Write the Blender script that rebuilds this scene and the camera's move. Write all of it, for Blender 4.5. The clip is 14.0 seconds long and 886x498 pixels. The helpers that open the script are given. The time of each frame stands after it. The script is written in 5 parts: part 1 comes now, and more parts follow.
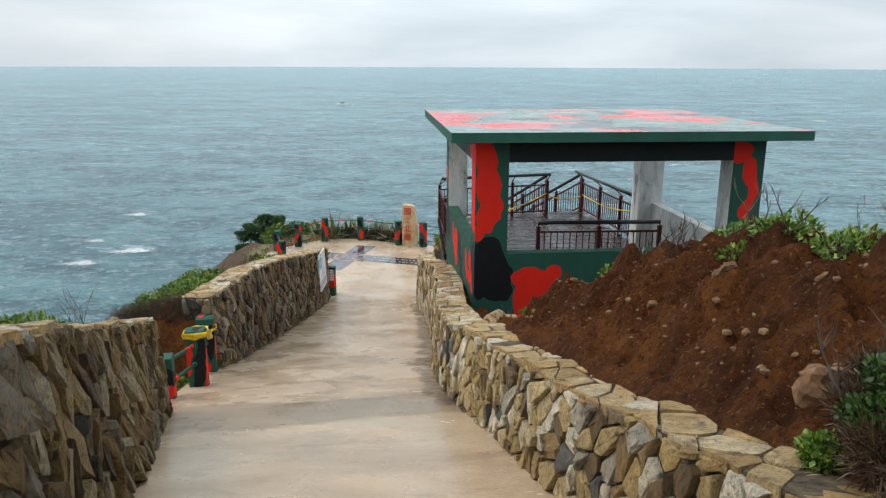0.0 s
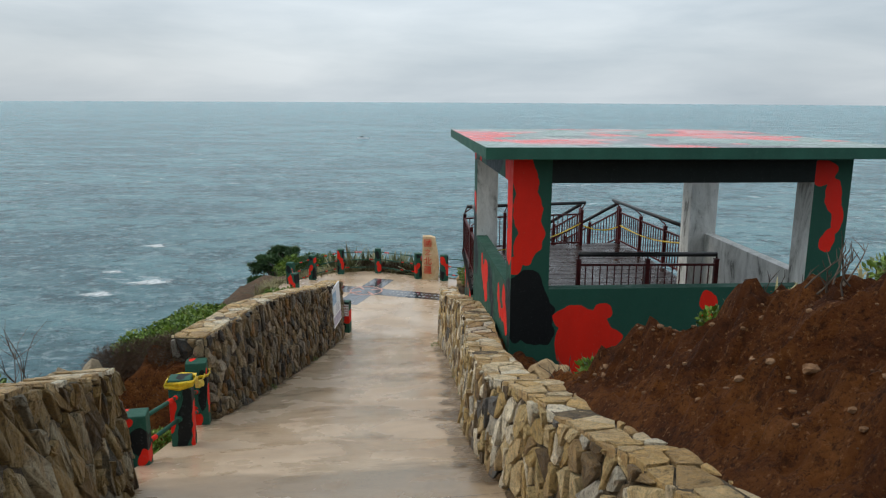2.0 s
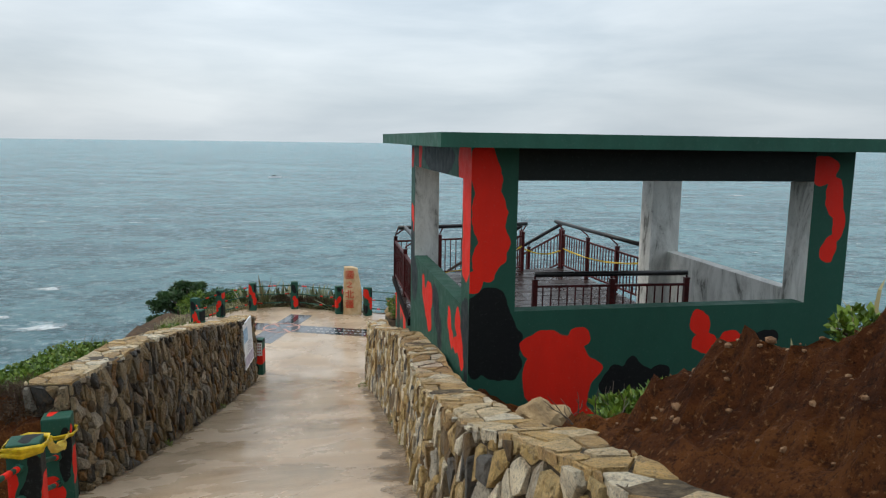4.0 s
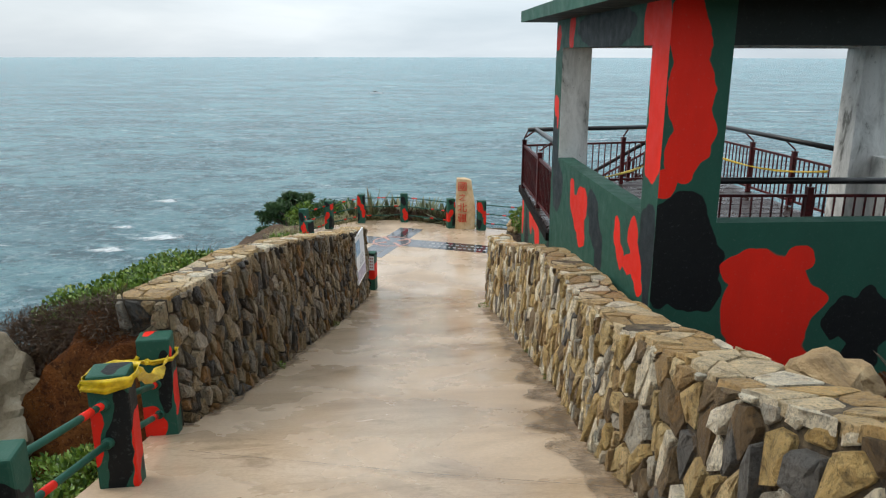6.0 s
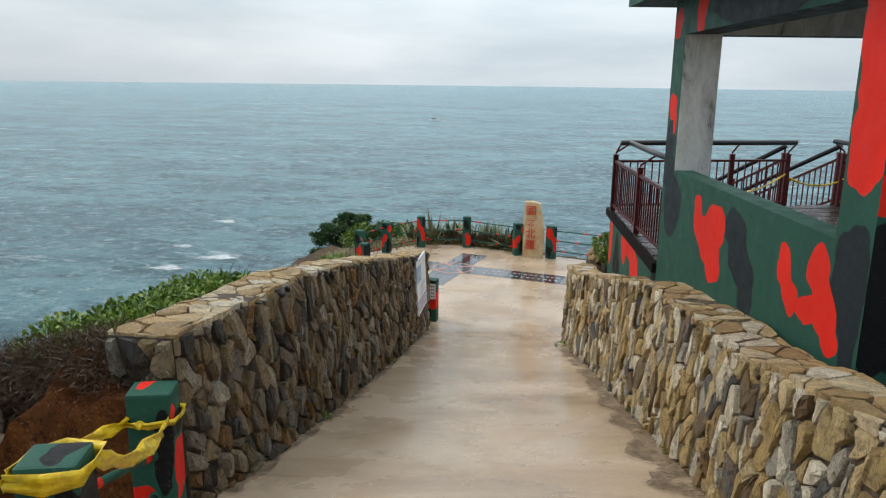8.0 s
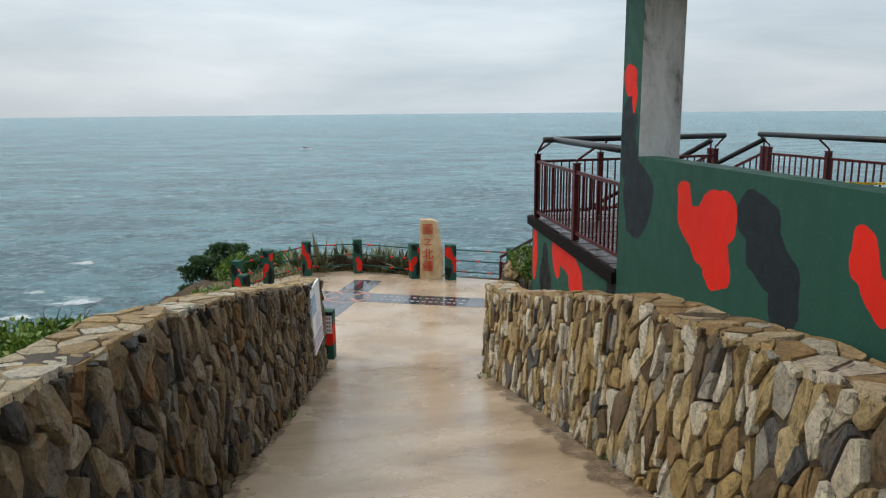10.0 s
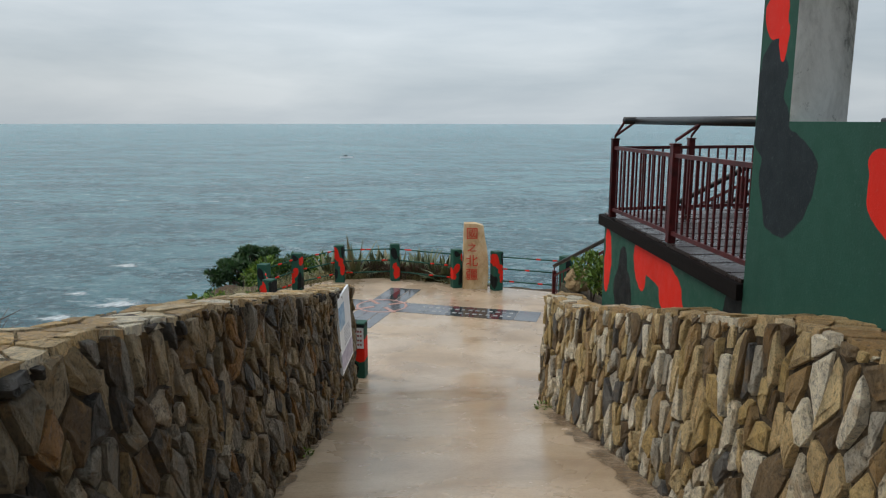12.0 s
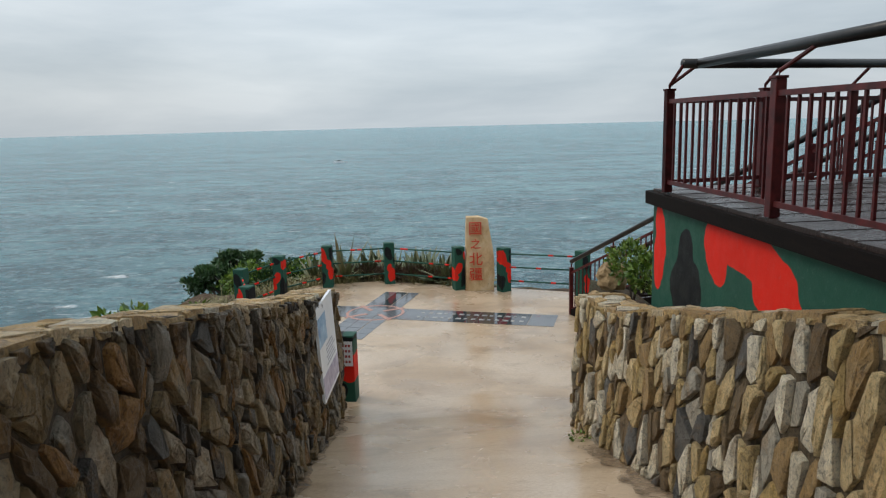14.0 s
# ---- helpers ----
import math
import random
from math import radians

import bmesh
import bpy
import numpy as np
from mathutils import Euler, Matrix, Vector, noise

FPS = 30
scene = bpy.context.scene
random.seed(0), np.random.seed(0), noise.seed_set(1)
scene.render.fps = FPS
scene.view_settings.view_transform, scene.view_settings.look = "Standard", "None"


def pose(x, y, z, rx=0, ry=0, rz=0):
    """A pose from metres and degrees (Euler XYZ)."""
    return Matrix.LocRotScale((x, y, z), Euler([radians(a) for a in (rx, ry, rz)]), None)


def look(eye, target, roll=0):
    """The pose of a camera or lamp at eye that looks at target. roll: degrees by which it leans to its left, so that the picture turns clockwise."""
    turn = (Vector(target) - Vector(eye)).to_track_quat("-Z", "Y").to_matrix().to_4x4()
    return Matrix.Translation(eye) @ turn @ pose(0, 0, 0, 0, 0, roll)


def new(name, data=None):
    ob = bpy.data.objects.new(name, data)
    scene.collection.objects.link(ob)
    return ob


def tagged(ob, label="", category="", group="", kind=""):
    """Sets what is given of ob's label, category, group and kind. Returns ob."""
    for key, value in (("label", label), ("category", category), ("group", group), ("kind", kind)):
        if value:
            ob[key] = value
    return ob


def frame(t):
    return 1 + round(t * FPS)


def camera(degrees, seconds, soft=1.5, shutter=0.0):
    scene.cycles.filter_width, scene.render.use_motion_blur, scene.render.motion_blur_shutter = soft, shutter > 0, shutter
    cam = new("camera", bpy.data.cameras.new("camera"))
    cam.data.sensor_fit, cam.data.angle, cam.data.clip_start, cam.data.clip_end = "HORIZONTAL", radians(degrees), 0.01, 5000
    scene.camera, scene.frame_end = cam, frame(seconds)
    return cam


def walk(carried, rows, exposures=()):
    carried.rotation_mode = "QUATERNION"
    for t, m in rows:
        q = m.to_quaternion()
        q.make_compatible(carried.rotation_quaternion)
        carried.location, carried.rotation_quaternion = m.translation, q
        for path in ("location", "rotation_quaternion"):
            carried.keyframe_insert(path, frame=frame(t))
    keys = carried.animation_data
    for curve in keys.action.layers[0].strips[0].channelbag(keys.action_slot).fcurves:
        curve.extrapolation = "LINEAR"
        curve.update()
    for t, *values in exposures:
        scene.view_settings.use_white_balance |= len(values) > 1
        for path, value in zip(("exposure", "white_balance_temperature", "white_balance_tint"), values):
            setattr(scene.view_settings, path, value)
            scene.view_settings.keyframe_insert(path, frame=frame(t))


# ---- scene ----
cam = camera(62.6, 14.0, soft=1.2)
PATH = [
    (0, (0.725, -0.01, 2.308), (0.641, 1.926, 1.811), 0.2),
    (0.5, (0.678, 0.445, 2.238), (0.636, 2.4, 1.819), -0.5),
    (1, (0.595, 0.841, 2.115), (0.52, 2.797, 1.709), 0.2),
    (1.5, (0.486, 1.173, 2.015), (0.391, 3.127, 1.601), -0.3),
    (2, (0.453, 1.661, 1.885), (0.32, 3.615, 1.478), 0.3),
    (2.2, (0.377, 1.86, 1.815), (0.371, 3.835, 1.503), 0.5),
    (2.5, (0.318, 2.134, 1.705), (0.293, 4.092, 1.297), 0.5),
    (3, (0.231, 2.617, 1.583), (0.126, 4.582, 1.225), 0.5),
    (3.2, (0.191, 2.84, 1.484), (0.123, 4.817, 1.188), 0.7),
    (5.3, (-0.403, 4.815, 0.818), (-0.215, 6.774, 0.463), 0.2),
    (5.5, (-0.474, 5.016, 0.758), (-0.411, 6.956, 0.279), -0.9),
    (6, (-0.623, 5.424, 0.634), (-0.79, 7.348, 0.113), 0.1),
    (6.5, (-0.78, 5.881, 0.516), (-1.004, 7.804, 0.013), -1.4),
    (7, (-0.903, 6.38, 0.381), (-1.238, 8.269, -0.184), -1.1),
    (7.5, (-1.033, 6.803, 0.265), (-1.353, 8.713, -0.235), -1.0),
    (8, (-1.16, 7.253, 0.147), (-1.476, 9.176, -0.303), 0.7),
    (8.1, (-1.228, 7.324, 0.115), (-1.525, 9.26, -0.291), 1.2),
    (8.2, (-1.264, 7.444, 0.095), (-1.504, 9.401, -0.241), 0.6),
    (10.3, (-1.876, 9.393, -0.454), (-1.86, 11.353, -0.856), -0.5),
    (10.5, (-1.895, 9.564, -0.483), (-1.882, 11.518, -0.913), -0.6),
    (11, (-1.897, 10.118, -0.549), (-1.83, 12.102, -0.792), 1.3),
    (11.5, (-2.003, 10.587, -0.706), (-2.012, 12.555, -1.065), -1.4),
    (12, (-2.013, 11.053, -0.85), (-2.102, 13.02, -1.2), 0.1),
    (12.5, (-2.054, 11.541, -0.993), (-2.103, 13.504, -1.369), -0.7),
    (13, (-2.087, 12.083, -1.111), (-2.143, 14.05, -1.469), -0.8),
    (13.5, (-2.151, 12.625, -1.237), (-2.189, 14.588, -1.618), -1.5),
    (14, (-2.205, 13.163, -1.345), (-2.283, 15.132, -1.688), -1.4),
]
EXPOSURES = [(0, 0.24), (0.5, 0.02), (2.5, -0.12), (3.0, -0.13), (5.5, 0.22), (6.5, 0.28), (7.0, 0.34), (7.5, 0.22), (8.0, 0.10), (10.5, -0.16), (11.0, -0.42), (12.0, -0.26), (14.0, -0.18)]
walk(cam, [(t, look(eye, target, roll)) for t, eye, target, roll in PATH], EXPOSURES)

# ---- world and light ----
world = bpy.data.worlds.new("overcast_sky")
scene.world = world
world.use_nodes = True
wn, wl = world.node_tree.nodes, world.node_tree.links
wn.clear()


def wnode(kind, **props):
    n = wn.new(kind)
    for k, v in props.items():
        n.inputs[k].default_value = v
    return n


SUN_EL, SUN_AZ = 46, -72
sky = wn.new("ShaderNodeTexSky")
sky.sky_type, sky.sun_disc, sky.sun_elevation, sky.sun_rotation = "NISHITA", False, radians(SUN_EL), radians(SUN_AZ)
sky.air_density, sky.dust_density, sky.ozone_density = 1.0, 3.0, 1.0
wco = wn.new("ShaderNodeTexCoord")
stretch = wn.new("ShaderNodeMapping")
stretch.inputs["Scale"].default_value = (1.3, 1.3, 7.0)
wl.new(wco.outputs["Generated"], stretch.inputs["Vector"])
cloud = wnode("ShaderNodeTexNoise", Scale=2.1, Detail=7.0, Roughness=0.52, Distortion=0.25)
wl.new(stretch.outputs["Vector"], cloud.inputs["Vector"])
ramp = wn.new("ShaderNodeValToRGB")
ramp.color_ramp.elements[0].position, ramp.color_ramp.elements[0].color = 0.30, (0.49, 0.57, 0.635, 1)
ramp.color_ramp.elements[1].position, ramp.color_ramp.elements[1].color = 0.70, (0.72, 0.785, 0.83, 1)
wl.new(cloud.outputs["Fac"], ramp.inputs["Fac"])
soft_sky = wnode("ShaderNodeVectorMath")
soft_sky.operation = "SCALE"
soft_sky.inputs["Scale"].default_value = 0.12
wl.new(sky.outputs["Color"], soft_sky.inputs[0])
wmix = wn.new("ShaderNodeMix")
wmix.data_type = "RGBA"
wmix.inputs[0].default_value = 0.88
wl.new(soft_sky.outputs[0], wmix.inputs[6])
wl.new(ramp.outputs["Color"], wmix.inputs[7])
up = wn.new("ShaderNodeSeparateXYZ")
wl.new(wco.outputs["Generated"], up.inputs[0])
rise = wn.new("ShaderNodeMath")
rise.operation, rise.use_clamp = "MULTIPLY", True
rise.inputs[1].default_value = 1.0
wl.new(up.outputs["Z"], rise.inputs[0])
dome = wn.new("ShaderNodeMath")
dome.operation = "MULTIPLY_ADD"
dome.inputs[1].default_value, dome.inputs[2].default_value = 1.15, 1.0
wl.new(rise.outputs[0], dome.inputs[0])
lit = wn.new("ShaderNodeVectorMath")
lit.operation = "SCALE"
wl.new(wmix.outputs[2], lit.inputs[0])
ahead = wn.new("ShaderNodeVectorMath")
ahead.operation = "DOT_PRODUCT"
ahead.inputs[1].default_value = (-0.03, 0.993, 0.11)
wl.new(wco.outputs["Generated"], ahead.inputs[0])
thin = wn.new("ShaderNodeMapRange")
thin.interpolation_type = "SMOOTHSTEP"
for socket, value in zip(("From Min", "From Max", "To Min", "To Max"), (0.90, 1.0, 0.0, 0.14)):
    thin.inputs[socket].default_value = value
wl.new(ahead.outputs["Value"], thin.inputs["Value"])
glow = wn.new("ShaderNodeMath")
wl.new(dome.outputs[0], glow.inputs[0])
wl.new(thin.outputs[0], glow.inputs[1])
wl.new(glow.outputs[0], lit.inputs["Scale"])
wbg = wnode("ShaderNodeBackground", Strength=1.0)
wl.new(lit.outputs[0], wbg.inputs["Color"])
wout = wn.new("ShaderNodeOutputWorld")
wl.new(wbg.outputs[0], wout.inputs["Surface"])
sun = new("sun", bpy.data.lights.new("sun", "SUN"))
sun.data.energy, sun.data.angle, sun.data.color = 1.2, radians(25), (1.0, 0.90, 0.76)
sun.matrix_world = look((0, 0, 60), (-math.sin(radians(SUN_AZ)) * 60, -math.cos(radians(SUN_AZ)) * 60, 60 - 60 * math.tan(radians(SUN_EL))))


# ---- node helpers and materials ----
class Mat:
    """A node material with short calls."""

    def __init__(self, name, rough=0.8, metal=0.0):
        self.m = bpy.data.materials.new(name)
        self.m.use_nodes = True
        self.t = self.m.node_tree
        self.b = self.t.nodes["Principled BSDF"]
        self.b.inputs["Roughness"].default_value = rough
        self.b.inputs["Metallic"].default_value = metal
        self.tc = self.t.nodes.new("ShaderNodeTexCoord")

    def put(self, value, sock):
        if hasattr(value, "links"):
            self.t.links.new(value, sock)
        else:
            sock.default_value = value

    def co(self, scale=(1, 1, 1), kind="Object", rot=(0, 0, 0), add=None):
        n = self.t.nodes.new("ShaderNodeMapping")
        n.inputs["Scale"].default_value = scale
        n.inputs["Rotation"].default_value = [radians(a) for a in rot]
        self.put(self.tc.outputs[kind], n.inputs["Vector"])
        if add is not None:
            self.put(add, n.inputs["Location"])
        return n.outputs["Vector"]

    def noise(self, scale, detail=4.0, rough=0.55, vec=None, dist=0.0, out="Fac"):
        n = self.t.nodes.new("ShaderNodeTexNoise")
        n.inputs["Scale"].default_value, n.inputs["Detail"].default_value = scale, detail
        n.inputs["Roughness"].default_value, n.inputs["Distortion"].default_value = rough, dist
        self.put(self.tc.outputs["Object"] if vec is None else vec, n.inputs["Vector"])
        return n.outputs[out]

    def ramp(self, fac, *stops, step=False):
        n = self.t.nodes.new("ShaderNodeValToRGB")
        cr = n.color_ramp
        if step:
            cr.interpolation = "CONSTANT"
        while len(cr.elements) < len(stops):
            cr.elements.new(0.5)
        for e, (p, c) in zip(cr.elements, stops):
            e.position = p
            e.color = (*c, 1) if len(c) == 3 else c
        self.put(fac, n.inputs["Fac"])
        return n.outputs["Color"]

    def mix(self, fac, a, b, blend="MIX"):
        n = self.t.nodes.new("ShaderNodeMix")
        n.data_type, n.blend_type = "RGBA", blend
        self.put(fac, n.inputs[0])
        for v, s in ((a, n.inputs[6]), (b, n.inputs[7])):
            self.put((*v, 1) if isinstance(v, tuple) and len(v) == 3 else v, s)
        return n.outputs[2]

    def math(self, op, a, b=0.0, c=0.0):
        n = self.t.nodes.new("ShaderNodeMath")
        n.operation = op
        for v, s in zip((a, b, c), n.inputs):
            self.put(v, s)
        return n.outputs[0]

    def vmath(self, op, a, b=(0, 0, 0)):
        n = self.t.nodes.new("ShaderNodeVectorMath")
        n.operation = op
        self.put(a, n.inputs[0])
        self.put(b, n.inputs[1])
        return n.outputs["Value"] if op in ("LENGTH", "DISTANCE", "DOT_PRODUCT") else n.outputs[0]

    def info(self, out="Random"):
        return self.t.nodes.new("ShaderNodeObjectInfo").outputs[out]

    def island(self):
        return self.t.nodes.new("ShaderNodeNewGeometry").outputs["Random Per Island"]

    def colour(self, c):
        self.put((*c, 1) if isinstance(c, tuple) and len(c) == 3 else c, self.b.inputs["Base Color"])
        return self

    def rough(self, r):
        self.put(r, self.b.inputs["Roughness"])
        return self

    def bump(self, height, strength=0.4, dist=0.02):
        n = self.t.nodes.new("ShaderNodeBump")
        n.inputs["Strength"].default_value, n.inputs["Distance"].default_value = strength, dist
        self.put(height, n.inputs["Height"])
        self.t.links.new(n.outputs[0], self.b.inputs["Normal"])
        return self


def stone_material(name, by_island, tones, wet):
    """Weathered slabs: each stone its own tone, cloudy mineral colours, rusty blotches, lichen dark specks."""
    k = Mat(name, 0.62)
    rnd = k.island() if by_island else k.info()
    tone = k.ramp(rnd, *tones, step=True)
    shift = k.vmath("SCALE", (13.0, 27.0, 19.0))
    k.put(rnd, shift.node.inputs["Scale"])
    vec = k.co((1.3, 1.3, 1.0), add=shift)
    grain = k.noise(13, 10, 0.75, vec, 0.5)
    speck = k.noise(46, 8, 0.78, vec)
    cloud = k.noise(4.6, 8, 0.70, vec, 0.9)
    stain = k.noise(6.5, 9, 0.76, vec, 0.6)
    pale = k.mix(0.55, tone, k.vmath("MULTIPLY", tone, (1.9, 1.85, 1.75)))
    c = k.mix(k.ramp(cloud, (0.44, (0, 0, 0)), (0.60, (0.75, 0.75, 0.75))), tone, pale)
    c = k.mix(k.ramp(k.noise(3.1, 7, 0.7, vec, 0.8), (0.52, (0, 0, 0)), (0.63, (0.7, 0.7, 0.7))), c, k.mix(0.65, c, (0.36, 0.19, 0.045)))
    c = k.mix(k.ramp(grain, (0.34, (0.9, 0.9, 0.9)), (0.47, (0, 0, 0))), c, k.mix(0.75, c, (0.030, 0.022, 0.014)))
    c = k.mix(k.ramp(stain, (0.56, (0, 0, 0)), (0.64, (wet, wet, wet))), c, (0.022, 0.018, 0.013))
    c = k.mix(k.ramp(speck, (0.38, (0.75, 0.75, 0.75)), (0.48, (0, 0, 0))), c, k.mix(0.7, c, (0.02, 0.016, 0.011)))
    k.colour(c)
    k.rough(k.ramp(grain, (0.3, (0.34, 0.34, 0.34)), (0.8, (0.78, 0.78, 0.78))))
    k.b.inputs["Specular IOR Level"].default_value = 0.35
    high = k.math("ADD", k.math("MULTIPLY", cloud, 1.6), k.math("ADD", grain, k.math("MULTIPLY", speck, 0.45)))
    return k.bump(high, 1.0, 0.055).m


TAN = [(0.0, (0.14, 0.09, 0.042)), (0.08, (0.50, 0.35, 0.14)), (0.20, (0.64, 0.49, 0.26)), (0.31, (0.14, 0.135, 0.125)), (0.38, (0.74, 0.65, 0.48)), (0.50, (0.38, 0.25, 0.11)), (0.59, (0.53, 0.39, 0.18)), (0.69, (0.45, 0.41, 0.33)), (0.78, (0.80, 0.72, 0.56)), (0.88, (0.20, 0.14, 0.075)), (0.94, (0.60, 0.44, 0.22))]
# left wall: brown stones, tones also lowered for its shaded face
BROWN_SHADED = [(0.0, (0.030, 0.024, 0.018)), (0.10, (0.21, 0.150, 0.075)), (0.22, (0.060, 0.056, 0.050)), (0.32, (0.30, 0.235, 0.145)), (0.44, (0.115, 0.072, 0.034)), (0.54, (0.23, 0.205, 0.165)), (0.66, (0.070, 0.056, 0.040)), (0.75, (0.23, 0.120, 0.040)), (0.82, (0.17, 0.135, 0.085)), (0.92, (0.36, 0.30, 0.22))]
PALE = [(0.0, (0.56, 0.40, 0.20)), (0.2, (0.40, 0.26, 0.11)), (0.38, (0.62, 0.49, 0.30)), (0.55, (0.46, 0.30, 0.13)), (0.72, (0.56, 0.37, 0.15)), (0.88, (0.68, 0.60, 0.45))]
# near wall: the tan tones made browner, and darkened for its shaded side
SLAB_SHADED = [(p, (0.44 * c[0], 0.41 * c[1], 0.35 * c[2])) for p, c in TAN]
M_SLAB, M_SLAB_I = stone_material("slab_stone", False, SLAB_SHADED, 0.9), stone_material("slab_stone_small", True, SLAB_SHADED, 0.9)
M_TAN, M_TAN_I = stone_material("tan_stone", False, TAN, 0.55), stone_material("tan_stone_small", True, TAN, 0.55)
M_BROWN, M_BROWN_I = stone_material("brown_stone", False, BROWN_SHADED, 0.85), stone_material("brown_stone_small", True, BROWN_SHADED, 0.85)
M_PALE, M_PALE_I = stone_material("cap_stone", False, PALE, 0.6), stone_material("cap_stone_small", True, PALE, 0.6)

k = Mat("mortar", 0.9)
k.colour(k.ramp(k.noise(14, 6, 0.7), (0.3, (0.022, 0.017, 0.011)), (0.7, (0.11, 0.083, 0.055))))
M_MORTAR = k.bump(k.noise(45, 5, 0.7), 0.8, 0.03).m
k = Mat("tan_mortar", 0.9)
k.colour(k.ramp(k.noise(9, 8, 0.75), (0.38, (0.022, 0.016, 0.010)), (0.50, (0.11, 0.078, 0.042)), (0.72, (0.27, 0.20, 0.115))))
M_MORTAR_T = k.bump(k.noise(30, 6, 0.75), 1.0, 0.05).m

# wet tan concrete: brush marks, dark damp stains, glossy where water stands
k = Mat("wet_concrete", 0.4)
big = k.noise(0.55, 6, 0.6, k.co((1, 1.8, 1)), 0.6)
fine = k.noise(26, 7, 0.7)
streak = k.noise(1.5, 8, 0.70, k.co((0.8, 1.5, 1)), 1.0)
c = k.ramp(big, (0.34, (0.33, 0.235, 0.152)), (0.52, (0.47, 0.350, 0.235)), (0.72, (0.54, 0.415, 0.295)))
c = k.mix(k.ramp(streak, (0.55, (0, 0, 0)), (0.68, (0.55, 0.55, 0.55))), c, (0.20, 0.142, 0.088))
c = k.mix(k.ramp(fine, (0.3, (0.35, 0.35, 0.35)), (0.6, (0, 0, 0))), c, (0.20, 0.14, 0.085))
run = k.math("ADD", k.vmath("DOT_PRODUCT", k.tc.outputs["Object"], (-0.2, 1.0, 0.0)), k.math("MULTIPLY", k.math("SUBTRACT", k.noise(1.1, 5, 0.6), 0.5), 1.1))
damp = k.math("MULTIPLY", k.ramp(k.math("DIVIDE", run, 20.0), (0.341, (0, 0, 0)), (0.349, (1, 1, 1)), (0.412, (1, 1, 1)), (0.422, (0, 0, 0))), 0.6)
c = k.mix(damp, c, (0.17, 0.118, 0.070))
k.colour(c)
k.rough(k.ramp(k.noise(0.8, 5, 0.6, None, 0.4), (0.38, (0.10, 0.10, 0.10)), (0.62, (0.42, 0.42, 0.42))))
M_PATH = k.bump(k.math("ADD", k.math("MULTIPLY", fine, 0.6), streak), 0.22, 0.012).m

# sea
k = Mat("sea_water", 0.16)
k.b.inputs["IOR"].default_value = 1.33
wave = k.noise(0.085, 9, 0.70, k.co((1.0, 1.5, 1), rot=(0, 0, 12)), 0.5)
chop = k.noise(0.42, 8, 0.72, k.co((1.0, 1.35, 1), rot=(0, 0, -8)), 0.4)
swell = k.noise(0.020, 7, 0.68, k.co((0.8, 2.0, 1), rot=(0, 0, 6)), 0.4)
deep = k.noise(0.005, 5, 0.6)
c = k.ramp(deep, (0.35, (0.162, 0.348, 0.390)), (0.65, (0.205, 0.415, 0.452)))
# wave shading mixed into the colour: troughs darkened, chop crests lightened
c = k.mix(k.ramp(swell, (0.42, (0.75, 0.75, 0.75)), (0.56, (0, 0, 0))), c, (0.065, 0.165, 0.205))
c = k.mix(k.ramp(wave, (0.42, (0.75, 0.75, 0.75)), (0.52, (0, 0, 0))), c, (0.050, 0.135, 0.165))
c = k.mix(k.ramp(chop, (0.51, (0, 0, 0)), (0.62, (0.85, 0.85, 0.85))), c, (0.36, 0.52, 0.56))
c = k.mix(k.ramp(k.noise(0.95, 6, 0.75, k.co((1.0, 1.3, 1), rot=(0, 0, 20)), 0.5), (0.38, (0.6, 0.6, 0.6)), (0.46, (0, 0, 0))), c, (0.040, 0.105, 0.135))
crest = k.ramp(k.noise(0.055, 7, 0.72, k.co((0.8, 3.2, 1), rot=(0, 0, 10)), 0.8), (0.625, (0, 0, 0)), (0.68, (1, 1, 1)))
foam = k.math("MULTIPLY", crest, k.ramp(k.noise(0.6, 7, 0.75), (0.40, (0, 0, 0)), (0.60, (1, 1, 1))))
c = k.mix(foam, c, (0.74, 0.80, 0.81))
k.colour(c)
k.rough(k.mix(foam, (0.24, 0.24, 0.24), (0.8, 0.8, 0.8)))
M_SEA = k.bump(k.math("ADD", k.math("MULTIPLY", wave, 4.0), k.math("MULTIPLY", chop, 1.4)), 0.9, 1.9).m
k = Mat("sea_foam", 0.8)
k.colour((0.80, 0.84, 0.84))
away = k.vmath("LENGTH", k.vmath("MULTIPLY", k.vmath("SUBTRACT", k.tc.outputs["Generated"], (0.5, 0.5, 0.0)), (2, 2, 0)))
lace = k.math("SUBTRACT", k.noise(0.35, 8, 0.75, k.co((0.7, 1.6, 1)), 0.8), k.math("MULTIPLY", away, 0.42))
k.put(k.ramp(lace, (0.27, (0, 0, 0)), (0.52, (0.75, 0.75, 0.75))), k.b.inputs["Alpha"])
M_FOAM = k.m

# red-brown earth
k = Mat("red_earth", 0.95)
e1 = k.noise(1.4, 8, 0.68, None, 0.5)
e2 = k.noise(14, 9, 0.8)
e3 = k.noise(38, 6, 0.75)
c = k.ramp(e1, (0.30, (0.040, 0.012, 0.004)), (0.44, (0.105, 0.032, 0.008)), (0.58, (0.195, 0.066, 0.015)), (0.74, (0.32, 0.125, 0.034)))
# crevice shade in the colour: hollows of e2 and e3 turn dark
c = k.mix(k.ramp(e2, (0.38, (0.8, 0.8, 0.8)), (0.50, (0, 0, 0))), c, (0.030, 0.011, 0.005))
c = k.mix(k.ramp(e3, (0.36, (0.8, 0.8, 0.8)), (0.46, (0, 0, 0))), c, (0.025, 0.009, 0.004))
c = k.mix(k.ramp(k.noise(30, 6, 0.7), (0.58, (0, 0, 0)), (0.66, (0.6, 0.6, 0.6))), c, (0.40, 0.20, 0.08))
k.colour(c)
k.b.inputs["Specular IOR Level"].default_value = 0.12
